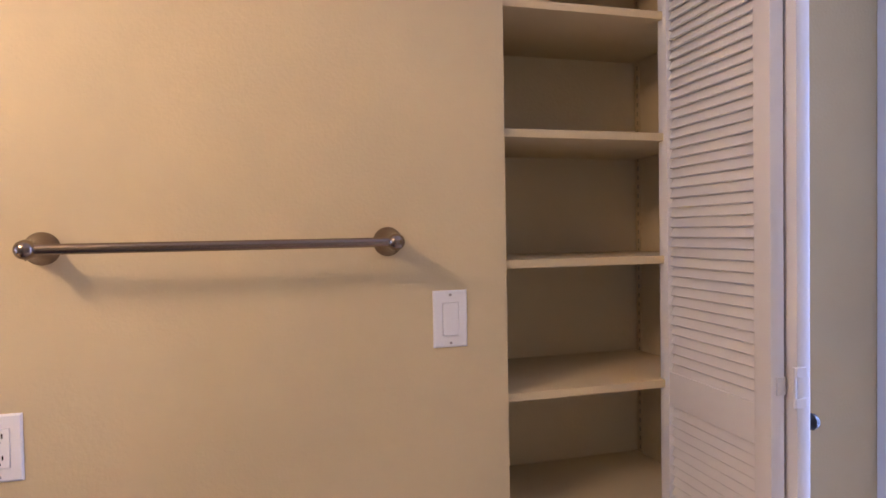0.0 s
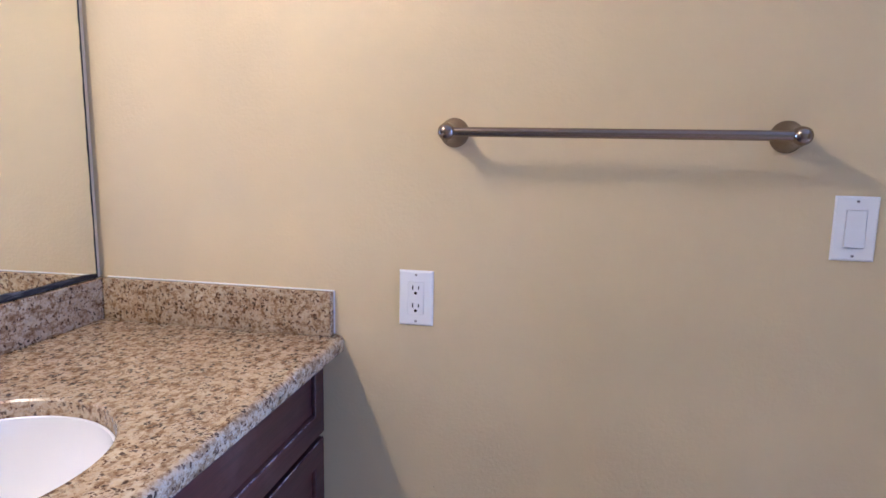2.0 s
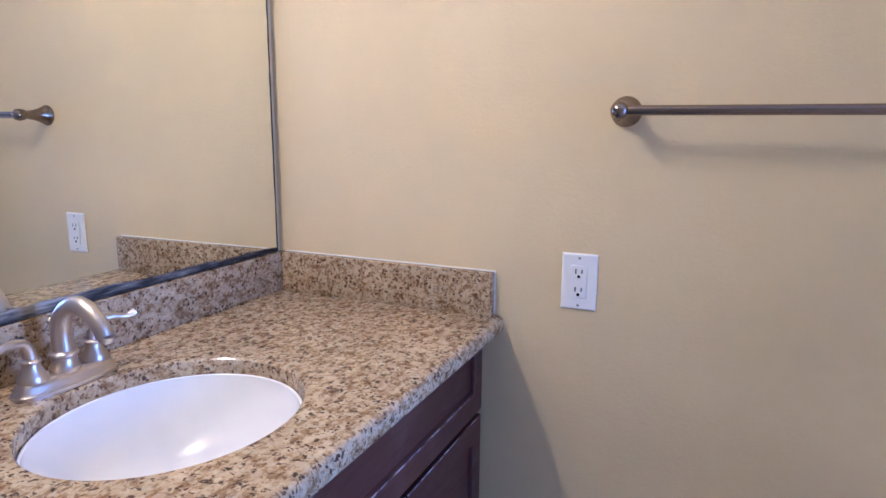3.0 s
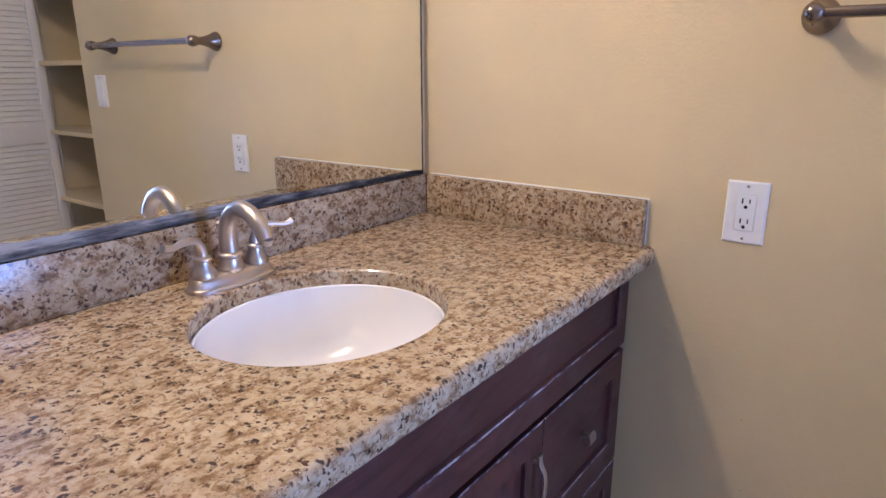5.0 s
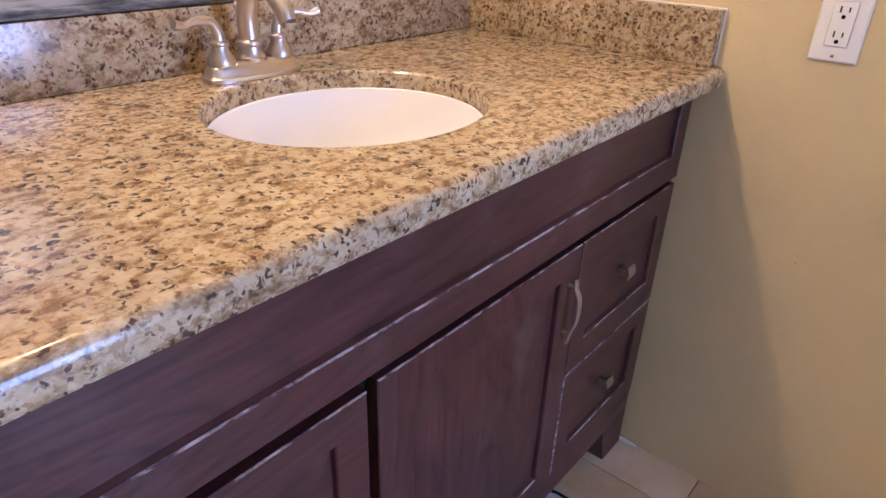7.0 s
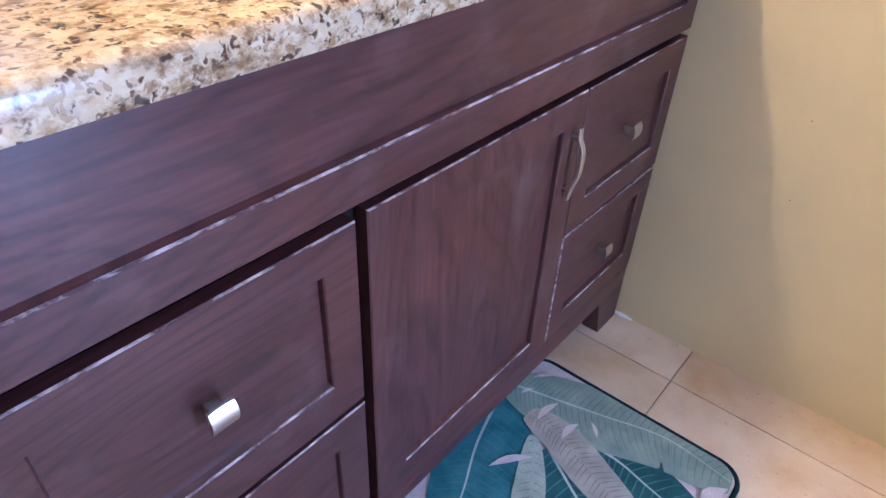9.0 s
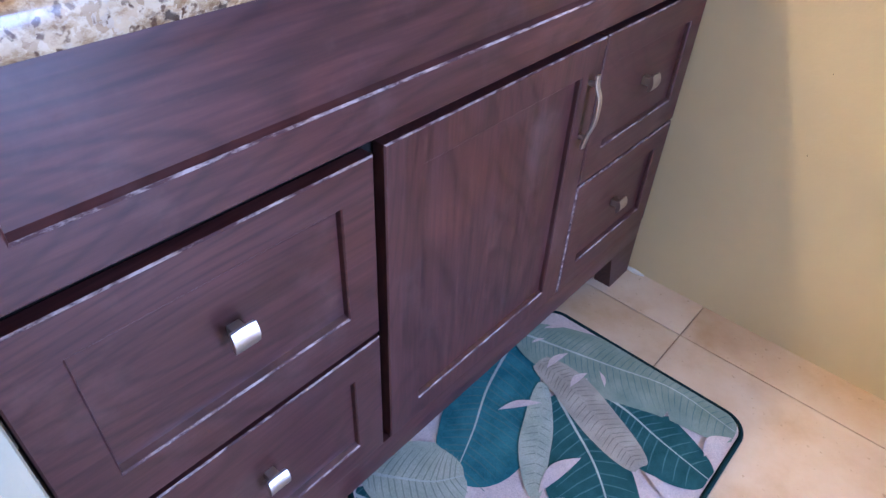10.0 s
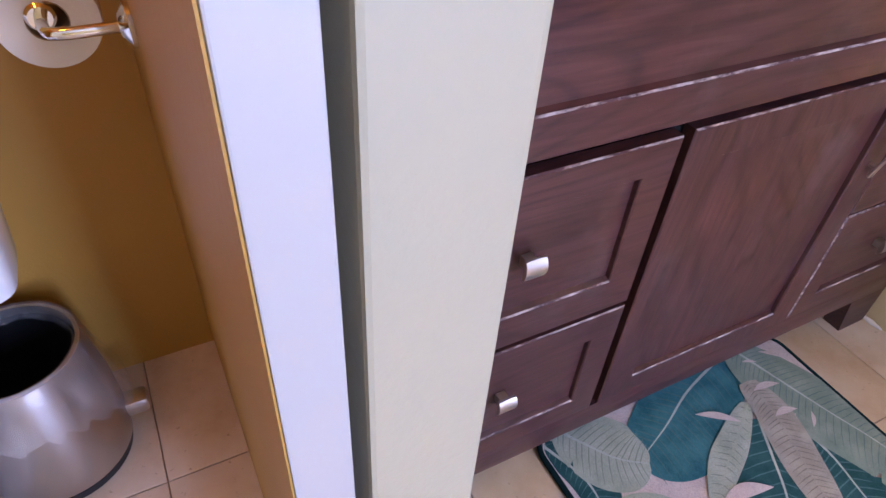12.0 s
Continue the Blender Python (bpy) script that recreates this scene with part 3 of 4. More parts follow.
def framed_front(y0, y1, z0, z1, in_y0, in_y1, in_z0, in_z1, thick=0.019, sink_in=0.0085, edges=(2,), c=0.0019):
    """A framed front with a sunk panel, its outer face at x = 0; the sunk panel's lower ledge is worn."""
    own = bmesh.new()

    def ring(x, a, b, lo, hi):
        return [own.verts.new(p) for p in ((x, a, lo), (x, b, lo), (x, b, hi), (x, a, hi))]
    back = ring(-thick, y0, y1, z0, z1)
    side = ring(-c, y0, y1, z0, z1)
    face = ring(0, y0 + c, y1 - c, z0 + c, z1 - c)
    inner = ring(0, in_y0, in_y1, in_z0, in_z1)
    mid = ring(-0.0018, in_y0 + 0.0018, in_y1 - 0.0018, in_z0 + 0.0024, in_z1 - 0.0018)
    deep = ring(-sink_in, in_y0 + 0.003, in_y1 - 0.003, in_z0 + 0.0062, in_z1 - 0.003)
    order = [back, side, face, inner, mid, deep]
    for k, (a, b) in enumerate(zip(order, order[1:])):
        for i in range(4):
            j = (i + 1) % 4
            f = own.faces.new((a[i], a[j], b[j], b[i]))
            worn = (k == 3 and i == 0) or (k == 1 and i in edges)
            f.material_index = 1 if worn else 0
    own.faces.new(deep)
    own.faces.new(back[::-1])
    return own


def square_knob(parent, y, z):
    """A square knob with a hollowed face on a short neck."""
    own = bmesh.new()
    n, s = 8, 0.0145
    front = []
    for i in range(n + 1):
        row = []
        for j in range(n + 1):
            u, v = 2 * i / n - 1, 2 * j / n - 1
            k = 1 - 0.05 * (u * u * v * v)
            row.append(own.verts.new((0.026 - 0.0045 * v * v + 0.0005 * u * u, s * u * k, s * v * k * 1.02)))
        front.append(row)
    backs = [[own.verts.new((0.0175, s * 0.92 * (2 * i / n - 1), s * 0.92 * (2 * j / n - 1))) for j in range(n + 1)] for i in range(n + 1)]
    for g in (front, backs):
        for i in range(n):
            for j in range(n):
                own.faces.new((g[i][j], g[i + 1][j], g[i + 1][j + 1], g[i][j + 1]))
    rim = [(i, 0) for i in range(n)] + [(n, j) for j in range(n)] + [(n - i, n) for i in range(n)] + [(0, n - j) for j in range(n)]
    for a, b in zip(rim, rim[1:] + rim[:1]):
        own.faces.new((front[a[0]][a[1]], front[b[0]][b[1]], backs[b[0]][b[1]], backs[a[0]][a[1]]))
    box(-0.008, 0.018, -0.0075, 0.0075, -0.0075, 0.0075, 0.002, bm=own)
    return part("knob", own, NICKEL, parent, "square brushed nickel knob", m=pose(0, y, z))


def bow_handle(parent, y, z0, z1):
    own = bmesh.new()
    pts = spline([(0.012, 0, z1 + 0.006), (0.014, 0, z1 - 0.012), (0.022, 0, (z0 + z1) / 2 + 0.024), (0.022, 0, (z0 + z1) / 2 - 0.012), (0.014, 0, z0 + 0.016), (0.009, 0, z0 - 0.008)], 26)
    rows = []
    for i, p in enumerate(pts):
        d = (pts[min(i + 1, 25)] - pts[max(i - 1, 0)]).normalized()
        nrm = Vector((-d.z, 0, d.x))
        w, h = 0.0052, 0.0024
        rows.append([own.verts.new(p + Vector((0, w * cy, 0)) + nrm * (h * cz)) for cy, cz in ((-1, -0.5), (-0.8, -1), (0.8, -1), (1, -0.5), (1, 0.5), (0.8, 1), (-0.8, 1), (-1, 0.5))])
    for a, b in zip(rows, rows[1:]):
        for k in range(8):
            own.faces.new((a[k], a[(k + 1) % 8], b[(k + 1) % 8], b[k]))
    own.faces.new(rows[0][::-1])
    own.faces.new(rows[-1])
    for z in (z0 + 0.010, z1 - 0.010):
        tube([(-0.001, 0, z), (0.015, 0, z)], 0.0042, 12, bm=own)
    return part("handle", own, NICKEL, parent, "curved brushed nickel pull", m=pose(0, y, 0))


def vanity_cabinet():
    t = thing("vanity_cabinet", pose(0, 0, 0), "dark espresso-stained oak vanity cabinet with worn edges", "cabinet")
    # carcass with toe space and bracket feet
    part("side_panel", box(0.004, FX - 0.022, CAB_L, CAB_L + 0.016, 0.105, CB - 0.001, 0.001), WOOD_V, t)
    part("side_panel", box(0.004, FX - 0.022, CAB_R - 0.016, CAB_R, 0.105, CB - 0.001, 0.001), WOOD_V, t)
    part("back_panel", box(0.003, 0.010, CAB_L + 0.017, CAB_R - 0.017, 0.105, CB - 0.001), WOOD_V, t)
    part("floor_panel", box(0.011, FX - 0.022, CAB_L + 0.017, CAB_R - 0.017, 0.105, 0.121), WOOD_H, t)
    # Black sheet puts the shade of the gaps into colour.
    part("face_frame", box(FX - 0.0335, FX - 0.0215, CAB_L + 0.017, CAB_R - 0.017, 0.122, CB - 0.002, 0.001), DARK, t, "black sheet for the shade in the gaps behind the fronts")
    part("bottom_rail", box(FX - 0.0215, FX - 0.003, CAB_L, CAB_R, 0.105, 0.163, 0.002), WOOD_H, t)
    for a, b in ((-0.128, CAB_R), (CAB_L, -1.11)):
        own = bmesh.new()
        slope = 0.03
        in_low = a + slope if b > -0.5 else b - slope
        pr = [(b, 0.0), (b, 0.1045), (a, 0.1045), (in_low, 0.0)] if b > -0.5 else [(a, 0.0), (in_low, 0.0), (b, 0.1045), (a, 0.1045)]
        f = [own.verts.new((FX - 0.0035, y, z + 0.0003)) for y, z in pr]
        g = [own.verts.new((FX - 0.045, y, z + 0.0003)) for y, z in pr]
        own.faces.new(f)
        own.faces.new(g[::-1])
        for i in range(4):
            own.faces.new((f[i], g[i], g[(i + 1) % 4], f[(i + 1) % 4]))
        part("foot", own, WOOD_H, t)
        part("foot", box(0.01, 0.06, a + 0.02, b - 0.02, 0.0005, 0.1045, 0.002), WOOD_H, t)
    # a false front below the counter, drawers at both sides, a door between
    fronts = (("apron", (CAB_L, CAB_R, 0.697, 0.872), (-1.170, -0.058, 0.747, 0.866), WOOD_H),
              ("drawer", (CAB_L, -0.842, 0.417, 0.681), (-1.172, -0.888, 0.472, 0.636), WOOD_H),
              ("drawer", (CAB_L, -0.842, 0.166, 0.408), (-1.172, -0.888, 0.210, 0.357), WOOD_H),
              ("door", (-0.826, -0.374, 0.166, 0.685), (-0.766, -0.429, 0.206, 0.637), WOOD_V),
              ("drawer", (-0.370, CAB_R - 0.003, 0.421, 0.685), (-0.321, -0.062, 0.475, 0.634), WOOD_H),
              ("drawer", (-0.370, CAB_R - 0.003, 0.166, 0.416), (-0.322, -0.066, 0.216, 0.372), WOOD_H))
    for name, o, i, mat in fronts:
        cy, cz = (o[0] + o[1]) / 2, (o[2] + o[3]) / 2
        own = framed_front(o[0] - cy, o[1] - cy, o[2] - cz, o[3] - cz, i[0] - cy, i[1] - cy, i[2] - cz, i[3] - cz,
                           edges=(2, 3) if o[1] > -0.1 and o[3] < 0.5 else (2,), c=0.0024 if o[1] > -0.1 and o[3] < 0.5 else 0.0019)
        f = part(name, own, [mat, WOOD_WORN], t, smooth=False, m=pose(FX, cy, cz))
        if name == "drawer":
            square_knob(f, (i[0] + i[1]) / 2 - cy, (0.558 if cz > 0.4 else 0.297) - cz)
            f.children[0].matrix_basis = f.children[0].matrix_basis @ Matrix.Translation((-0.010, 0.002, 0))
        if name == "door":
            bow_handle(f, -0.405 - cy, 0.522 - cz, 0.632 - cz)


vanity_cabinet()

# ---- wall mirror ----
MB, MT = 1.0075, 2.06


def wall_mirror():
    t = thing("wall_mirror", pose(0.0050, -0.022, MB, 0, -0.15, 0.48), "large frameless wall mirror with blackened worn lower edge", "mirror")
    part("glass", box(0.003, 0.0085, -1.19, 0.0, 0.0, MT - MB, 0.0008, 1), MIRROR, t, "mirror glass with lost silvering")
    own = box(0.0005, 0.0028, -1.19, 0.002, -0.001, MT - MB)
    part("backing", own, DARK, t, "dark mirror backing")


wall_mirror()


# ---- things on the wall ----
for x, z in ((0.788, 0.590), (0.804, 0.436)):
    dot = lathe([(0, 0.0006), (0.0007, 0.0005), (0.0010, 0.0)], 10, m=pose(x, -0.0002, z, 90, 0, 0))
    tagged(part("nail_hole", dot, DARK), "tiny dark nail hole in the beige wall", "nail hole", "", "structure")

def towel_bar():
    z, y = 1.338, -0.083
    t = thing("towel_bar", pose(1.117, 0, z), "brushed nickel towel bar with round flared posts on the wall", "towel bar")
    for x in (-0.298, 0.298):
        prof = [(0.0, 0.0005), (0.0285, 0.0005), (0.0285, 0.005), (0.026, 0.009), (0.020, 0.022), (0.0145, 0.040), (0.0115, 0.058), (0.0115, 0.066),
                (0.0145, 0.070), (0.0162, 0.080), (0.0150, 0.091), (0.009, 0.098), (0.0, 0.100)]
        part("post", lathe(prof, 36, m=pose(x, 0, 0, 90, 0, 0)), NICKEL_BAR, t)
        part("set_screw", lathe([(0, 0.0), (0.0018, 0.0), (0.0018, 0.001), (0, 0.001)], 10, m=pose(x, y, -0.0166, 180, 0, 0)), DARK, t)
    part("bar", tube([(-0.298, y, 0), (0.298, y, 0)], 0.0088, 22), NICKEL_BAR, t)


towel_bar()


def wall_plate(name, x, z, label, category):
    t = thing(name, pose(x, 0, z), label, category)
    own = bmesh.new()
    w, h = 0.0355, 0.0575
    rows = []
    for gx, yy in ((0.0, -0.0003), (0.0, -0.0028), (-0.003, -0.0055)):
        rows.append([own.verts.new((sx * (w + gx), yy, sz * (h + gx))) for sx, sz in ((-1, -1), (1, -1), (1, 1), (-1, 1))])
    hole = [own.verts.new((sx * 0.0172, -0.0055, sz * 0.0340)) for sx, sz in ((-1, -1), (1, -1), (1, 1), (-1, 1))]
    rows.append(hole)
    rows.append([own.verts.new((sx * 0.0172, -0.0015, sz * 0.0340)) for sx, sz in ((-1, -1), (1, -1), (1, 1), (-1, 1))])
    for a, b in zip(rows, rows[1:]):
        for i in range(4):
            own.faces.new((a[i], a[(i + 1) % 4], b[(i + 1) % 4], b[i]))
    own.faces.new(rows[-1])
    part("plate", own, PLASTIC, t, smooth=False)
    for sz in (-1, 1):
        s = part("screw", lathe([(0.0028, 0.0), (0.0028, 0.0006), (0.0018, 0.0011), (0, 0.0012)], 14, m=pose(0, -0.0055, sz * 0.0485, 90, 0, 0)), STEEL, t)
        part("slot", box(-0.0022, 0.0022, -0.0071, -0.0066, sz * 0.0485 - 0.0004, sz * 0.0485 + 0.0004), DARK, s)
    return t


def outlet():
    t = wall_plate("power_outlet", 0.7455, 1.0035, "white plastic double power outlet on the beige wall", "outlet")
    f = part("receptacle", box(-0.0166, 0.0166, -0.0078, -0.0016, -0.0334, 0.0334, 0.0010, 1), PLASTIC, t)
    for cz in (0.0185, -0.0185):
        part("socket_slot", box(-0.0074, -0.0050, -0.0082, -0.0076, cz - 0.0015, cz + 0.0080), DARK, f)
        part("socket_slot", box(0.0050, 0.0072, -0.0082, -0.0076, cz - 0.0005, cz + 0.0072), DARK, f)
        part("ground_hole", lathe([(0, 0.0008), (0.0032, 0.0008), (0.0032, 0)], 14, m=pose(0, -0.0076, cz - 0.0075, 90, 0, 0)), DARK, f)


def switch():
    t = wall_plate("light_switch", 1.540, 1.180, "white plastic rocker light switch on the beige wall", "switch")
    own = bmesh.new()
    w, h = 0.0160, 0.0326
    pr = [(-0.0032, -h), (-0.0068, -h), (-0.0062, -h * 0.05), (-0.0098, h), (-0.0032, h)]
    a = [own.verts.new((-w, y, -z)) for y, z in pr]
    b = [own.verts.new((w, y, -z)) for y, z in pr]
    own.faces.new(a)
    own.faces.new(b[::-1])
    for i in range(5):
        own.faces.new((a[i], b[i], b[(i + 1) % 5], a[(i + 1) % 5]))
    part("rocker", own, PLASTIC, t, smooth=False)


outlet()
switch()

# ---- linen closet ----
SHELF_Y0 = 0.012
for z in (0.415, 0.722, 1.012, 1.293, 1.568, 1.838, 2.03):
    bm = box(JAMB_L - 0.079, JAMB_R - 0.0165, SHELF_Y0, 0.3615, z - 0.0175, z, 0.0012)
    tagged(part("closet_shelf", bm, SHELF), "cream painted wooden shelf, empty, in the linen closet", "shelf", "closet shelves")


def shelf_standard(m):
    t = thing("shelf_standard", m, "cream painted slotted shelf standard in the closet corner", "shelf rail", "closet shelf standards")
    part("strip", box(-0.003, 0.0, -0.008, 0.008, 0.02, 2.2, 0.0006, 1), SHELF, t)
    slot = mesh_of(box(-0.0036, -0.0029, -0.0035, 0.0035, -0.006, 0.006), "slot", SHADE_SLOT, False)
    for k in range(84):
        o = new("slot", slot)
        o.parent = t
        o.matrix_basis = pose(0, 0, 0.05 + k * 0.0254)


shelf_standard(pose(JAMB_R - 0.0125, 0.345, 0))


def bifold_leaf(parent, x, y_in, y_out, face, slat_mesh, stile_out):
    """One louvred leaf standing at right angles to the wall, its outer face towards face (-1 or 1)."""
    th = 0.028
    x0, x1 = (x, x + th)
    stile_in = 0.034
    z0, z1 = 0.015, 2.025
    part("stile", box(x0, x1, y_in - stile_in, y_in, z0, z1, 0.0025), WHITE, parent)
    part("stile", box(x0, x1, y_out, y_out + stile_out, z0, z1, 0.0025), WHITE, parent)
    a, b = y_out + stile_out - 0.0005, y_in - stile_in + 0.0005
    for r0, r1 in ((z0, 0.16), (0.957, 1.033), (1.945, z1)):
        part("rail", box(x0 + 0.002, x1 - 0.002, a, b, r0, r1, 0.001), WHITE, parent)
    for lo, hi in ((0.16, 0.957), (1.033, 1.945)):
        n = int((hi - lo) / 0.0217)
        for k in range(n):
            s = new("slat", slat_mesh)
            s.parent = parent
            s.matrix_basis = pose((x0 + x1) / 2, (a + b) / 2, lo + (k + 0.5) * (hi - lo) / n, 0, face * 65.0, 0)


def bifold_door():
    swing = pose(2.05, 0.03, 0, 0, 0, -3.0) @ pose(-2.05, -0.03, 0)
    t = thing("bifold_door", swing, "white louvred bifold closet door, folded open", "door")
    y_in, y_out = 0.032, -0.338
    width = (y_in - 0.034) - (y_out + 0.062)
    slat = mesh_of(box(-0.0150, 0.0150, -width / 2, width / 2, -0.0026, 0.0026, 0.0010, 1), "slat", WHITE)
    lead = part("leaf", box(2.052, 2.056, y_in - 0.003, y_in + 0.001, 0.014, 2.02), WHITE, t)
    bifold_leaf(lead, 2.050, y_in, y_out + 0.020, -1, slat, 0.042)
    tail = part("leaf", box(2.088, 2.092, y_in - 0.003, y_in + 0.001, 0.014, 2.02), WHITE, t)
    bifold_leaf(tail, 2.086, y_in, y_out, 1, slat, 0.062)
    for z in (0.28, 1.073, 1.80):
        h = part("hinge", box(2.060, 2.0785, y_out + 0.0172, y_out + 0.0198, z - 0.016, z + 0.016, 0.0006, 1), WHITE, t, "white painted hinge")
        part("hinge_pin", tube([(2.0815, y_out + 0.001, z - 0.036), (2.0815, y_out + 0.001, z + 0.036)], 0.0032, 12), WHITE, h)
        part("hinge_plate", box(2.0835, 2.104, y_out - 0.0025, y_out - 0.0002, z - 0.036, z - 0.018, 0.0006, 1), WHITE, h)
        part("hinge_plate", box(2.0835, 2.104, y_out - 0.0025, y_out - 0.0002, z + 0.018, z + 0.036, 0.0006, 1), WHITE, h)
    part("knob", lathe([(0.0, -0.001), (0.007, -0.001), (0.006, 0.010), (0.012, 0.014), (0.0155, 0.021), (0.0135, 0.029), (0.006, 0.033), (0, 0.0335)], 28, m=pose(2.113, -0.316, 1.004, 0, 90, 0)), BLACK, t, "round black knob")


bifold_door()


# ---- bath mat ----
def rounded_rect(x0, x1, y0, y1, r, n=8):
    pts = []
    for cx, cy, a0 in ((x1 - r, y1 - r, 0), (x0 + r, y1 - r, 90), (x0 + r, y0 + r, 180), (x1 - r, y0 + r, 270)):
        for k in range(n + 1):
            a = radians(a0 + 90 * k / n)
            pts.append((cx + r * math.cos(a), cy + r * math.sin(a)))
    return pts


MX0, MX1, MY0, MY1 = 0.480, 0.945, -0.888, -0.262


def inside_mat(x, y, m=0.006, r=0.042):
    """The nearest place inside the mat's rounded outline."""
    x, y = min(max(x, MX0 + m), MX1 - m), min(max(y, MY0 + m), MY1 - m)
    cx, cy = min(max(x, MX0 + m + r), MX1 - m - r), min(max(y, MY0 + m + r), MY1 - m - r)
    far = math.hypot(x - cx, y - cy)
    if far > r:
        x, y = cx + (x - cx) * r / far, cy + (y - cy) * r / far
    return x, y


def bath_mat():
    t = thing("bath_mat", pose(0, 0, 0.0005), "teal bath mat printed with banana leaves, dark green binding", "bath mat")
    own = bmesh.new()
    rows = []
    for g, z in ((0.0, 0.0), (0.0, 0.008), (0.004, 0.0095)):
        rows.append([own.verts.new((x, y, z)) for x, y in rounded_rect(MX0 + g, MX1 - g, MY0 + g, MY1 - g, 0.045 - g)])
    n = len(rows[0])
    for a, b in zip(rows, rows[1:]):
        for i in range(n):
            own.faces.new((a[i], a[(i + 1) % n], b[(i + 1) % n], b[i]))
    own.faces.new(rows[-1])
    part("pad", own, MAT_BASE, t, smooth=False)
    loop = rounded_rect(MX0, MX1, MY0, MY1, 0.045)
    loop.append(loop[0])
    part("binding", tube([(x, y, 0.006) for x, y in loop], 0.0058, 10), MAT_EDGE, t, "dark green stitched binding")
    rng = random.Random(4)
    level = [0.0097]

    def leaf(ctrl, east, west, mat, notches=1, rib=LEAF_RIB, vein=LEAF_VEIN, veins=16, blunt=0.5, bold=1.0):
        """A printed banana leaf on a curved midrib: torn outline, rib and side veins, each a sliver above the last."""
        line = spline([(x, y, 0) for x, y in ctrl], 71)
        torn = {side: sorted(rng.uniform(0.15, 0.85) for _ in range(notches)) for side in (-1, 1)}

        def spine(u):
            return line[min(70, max(0, round(u * 70)))].xy

        def along(u):
            k = min(69, max(1, round(u * 70)))
            return (line[k + 1].xy - line[k - 1].xy).normalized()

        def reach(u, side):
            w = (east if side > 0 else west) * math.sin(math.pi * (0.03 + 0.96 * u)) ** blunt
            for q in torn[side]:
                k = (u - q) / 0.04
                if 0 <= k < 1:
                    w *= 0.62 + 0.38 * k
            return w
        nn = 70
        own = bmesh.new()
        rails = []
        for side in (-1, 1):
            row = []
            for i in range(nn + 1):
                u = i / nn
                d = along(u)
                s = Vector((-d.y, d.x))
                p = spine(u) + s * side * reach(u, side) + d * reach(u, side) * 0.15
                row.append(own.verts.new((*inside_mat(p.x, p.y), level[0])))
            rails.append(row)
        mid = [own.verts.new((*inside_mat(*spine(i / nn)), level[0])) for i in range(nn + 1)]
        for row in rails:
            for i in range(nn):
                own.faces.new((mid[i], mid[i + 1], row[i + 1], row[i]))
        bmesh.ops.recalc_face_normals(own, faces=own.faces)
        lf = part("printed_leaf", own, mat, t, smooth=False)
        level[0] += 0.00018
        own = bmesh.new()
        for side in (-1, 1):
            for k in range(veins):
                u = (k + 0.6) / (veins + 1)
                w = reach(u, side) * rng.uniform(0.72, 0.9)
                d = along(u)
                s = Vector((-d.y, d.x))
                a = spine(u)
                b = a + s * side * w + d * w * 0.42
                c = a + s * side * w * 0.5 + d * w * 0.18
                th = d * (0.0010 * bold)
                q = [Vector(inside_mat(*(p + o))) for p, o in ((a, -th), (c, -th), (b, -th * 0.3), (b, th * 0.3), (c, th), (a, th))]
                vs = [own.verts.new((p.x, p.y, level[0])) for p in q]
                own.faces.new((vs[0], vs[1], vs[4], vs[5]))
                own.faces.new((vs[1], vs[2], vs[3], vs[4]))
        part("vein_print", own, vein, lf, smooth=False)
        level[0] += 0.00012
        own = bmesh.new()
        prev = None
        for i in range(25):
            u = i / 24
            w = 0.0032 * (1 - 0.75 * u)
            d = along(u)
            s = Vector((-d.y, d.x))
            p = spine(u)
            a, b = p + s * w, p - s * w
            pair = [own.verts.new((*inside_mat(a.x, a.y), level[0])), own.verts.new((*inside_mat(b.x, b.y), level[0]))]
            if prev:
                own.faces.new((prev[0], prev[1], pair[1], pair[0]))
            prev = pair
        part("midrib", own, rib, lf, smooth=False)
        level[0] += 0.00012

    leaf([(0.50, -0.878), (0.60, -0.845), (0.70, -0.862)], 0.045, 0.03, LEAF_DEEP, 0, vein=LEAF_VEIN_PALE)
    leaf([(0.76, -0.885), (0.84, -0.80), (0.90, -0.70), (0.93, -0.60)], 0.07, 0.07, LEAF_TEAL, 2, vein=LEAF_VEIN_PALE)
    leaf([(0.655, -0.825), (0.715, -0.765), (0.81, -0.705)], 0.046, 0.060, LEAF_GREY, 1, vein=LEAF_VEIN_SAGE, veins=14)
    leaf([(0.485, -0.40), (0.525, -0.54), (0.57, -0.64), (0.607, -0.738)], 0.116, 0.068, LEAF_TEAL, 0, vein=LEAF_VEIN_PALE, veins=18, blunt=0.4, bold=1.6)
    leaf([(0.484, -0.838), (0.535, -0.805), (0.585, -0.768), (0.618, -0.722)], 0.080, 0.070, LEAF_GREY, 1, rib=LEAF_RIB, vein=LEAF_VEIN_SAGE, veins=14)
    leaf([(0.635, -0.462), (0.70, -0.500), (0.775, -0.545), (0.84, -0.605), (0.875, -0.665)], 0.062, 0.102, LEAF_DEEP, 1, vein=LEAF_VEIN_PALE, veins=15, blunt=0.42, bold=1.35)
    leaf([(0.700, -0.398), (0.761, -0.400), (0.835, -0.415), (0.938, -0.430)], 0.060, 0.085, LEAF_DEEP, 1, vein=LEAF_VEIN_PALE, veins=12, blunt=0.4, bold=1.35)
    leaf([(0.600, -0.455), (0.652, -0.540), (0.685, -0.600), (0.735, -0.672)], 0.026, 0.034, LEAF_GREY, 0, rib=LEAF_GREY, vein=LEAF_VEIN_SAGE, veins=12)
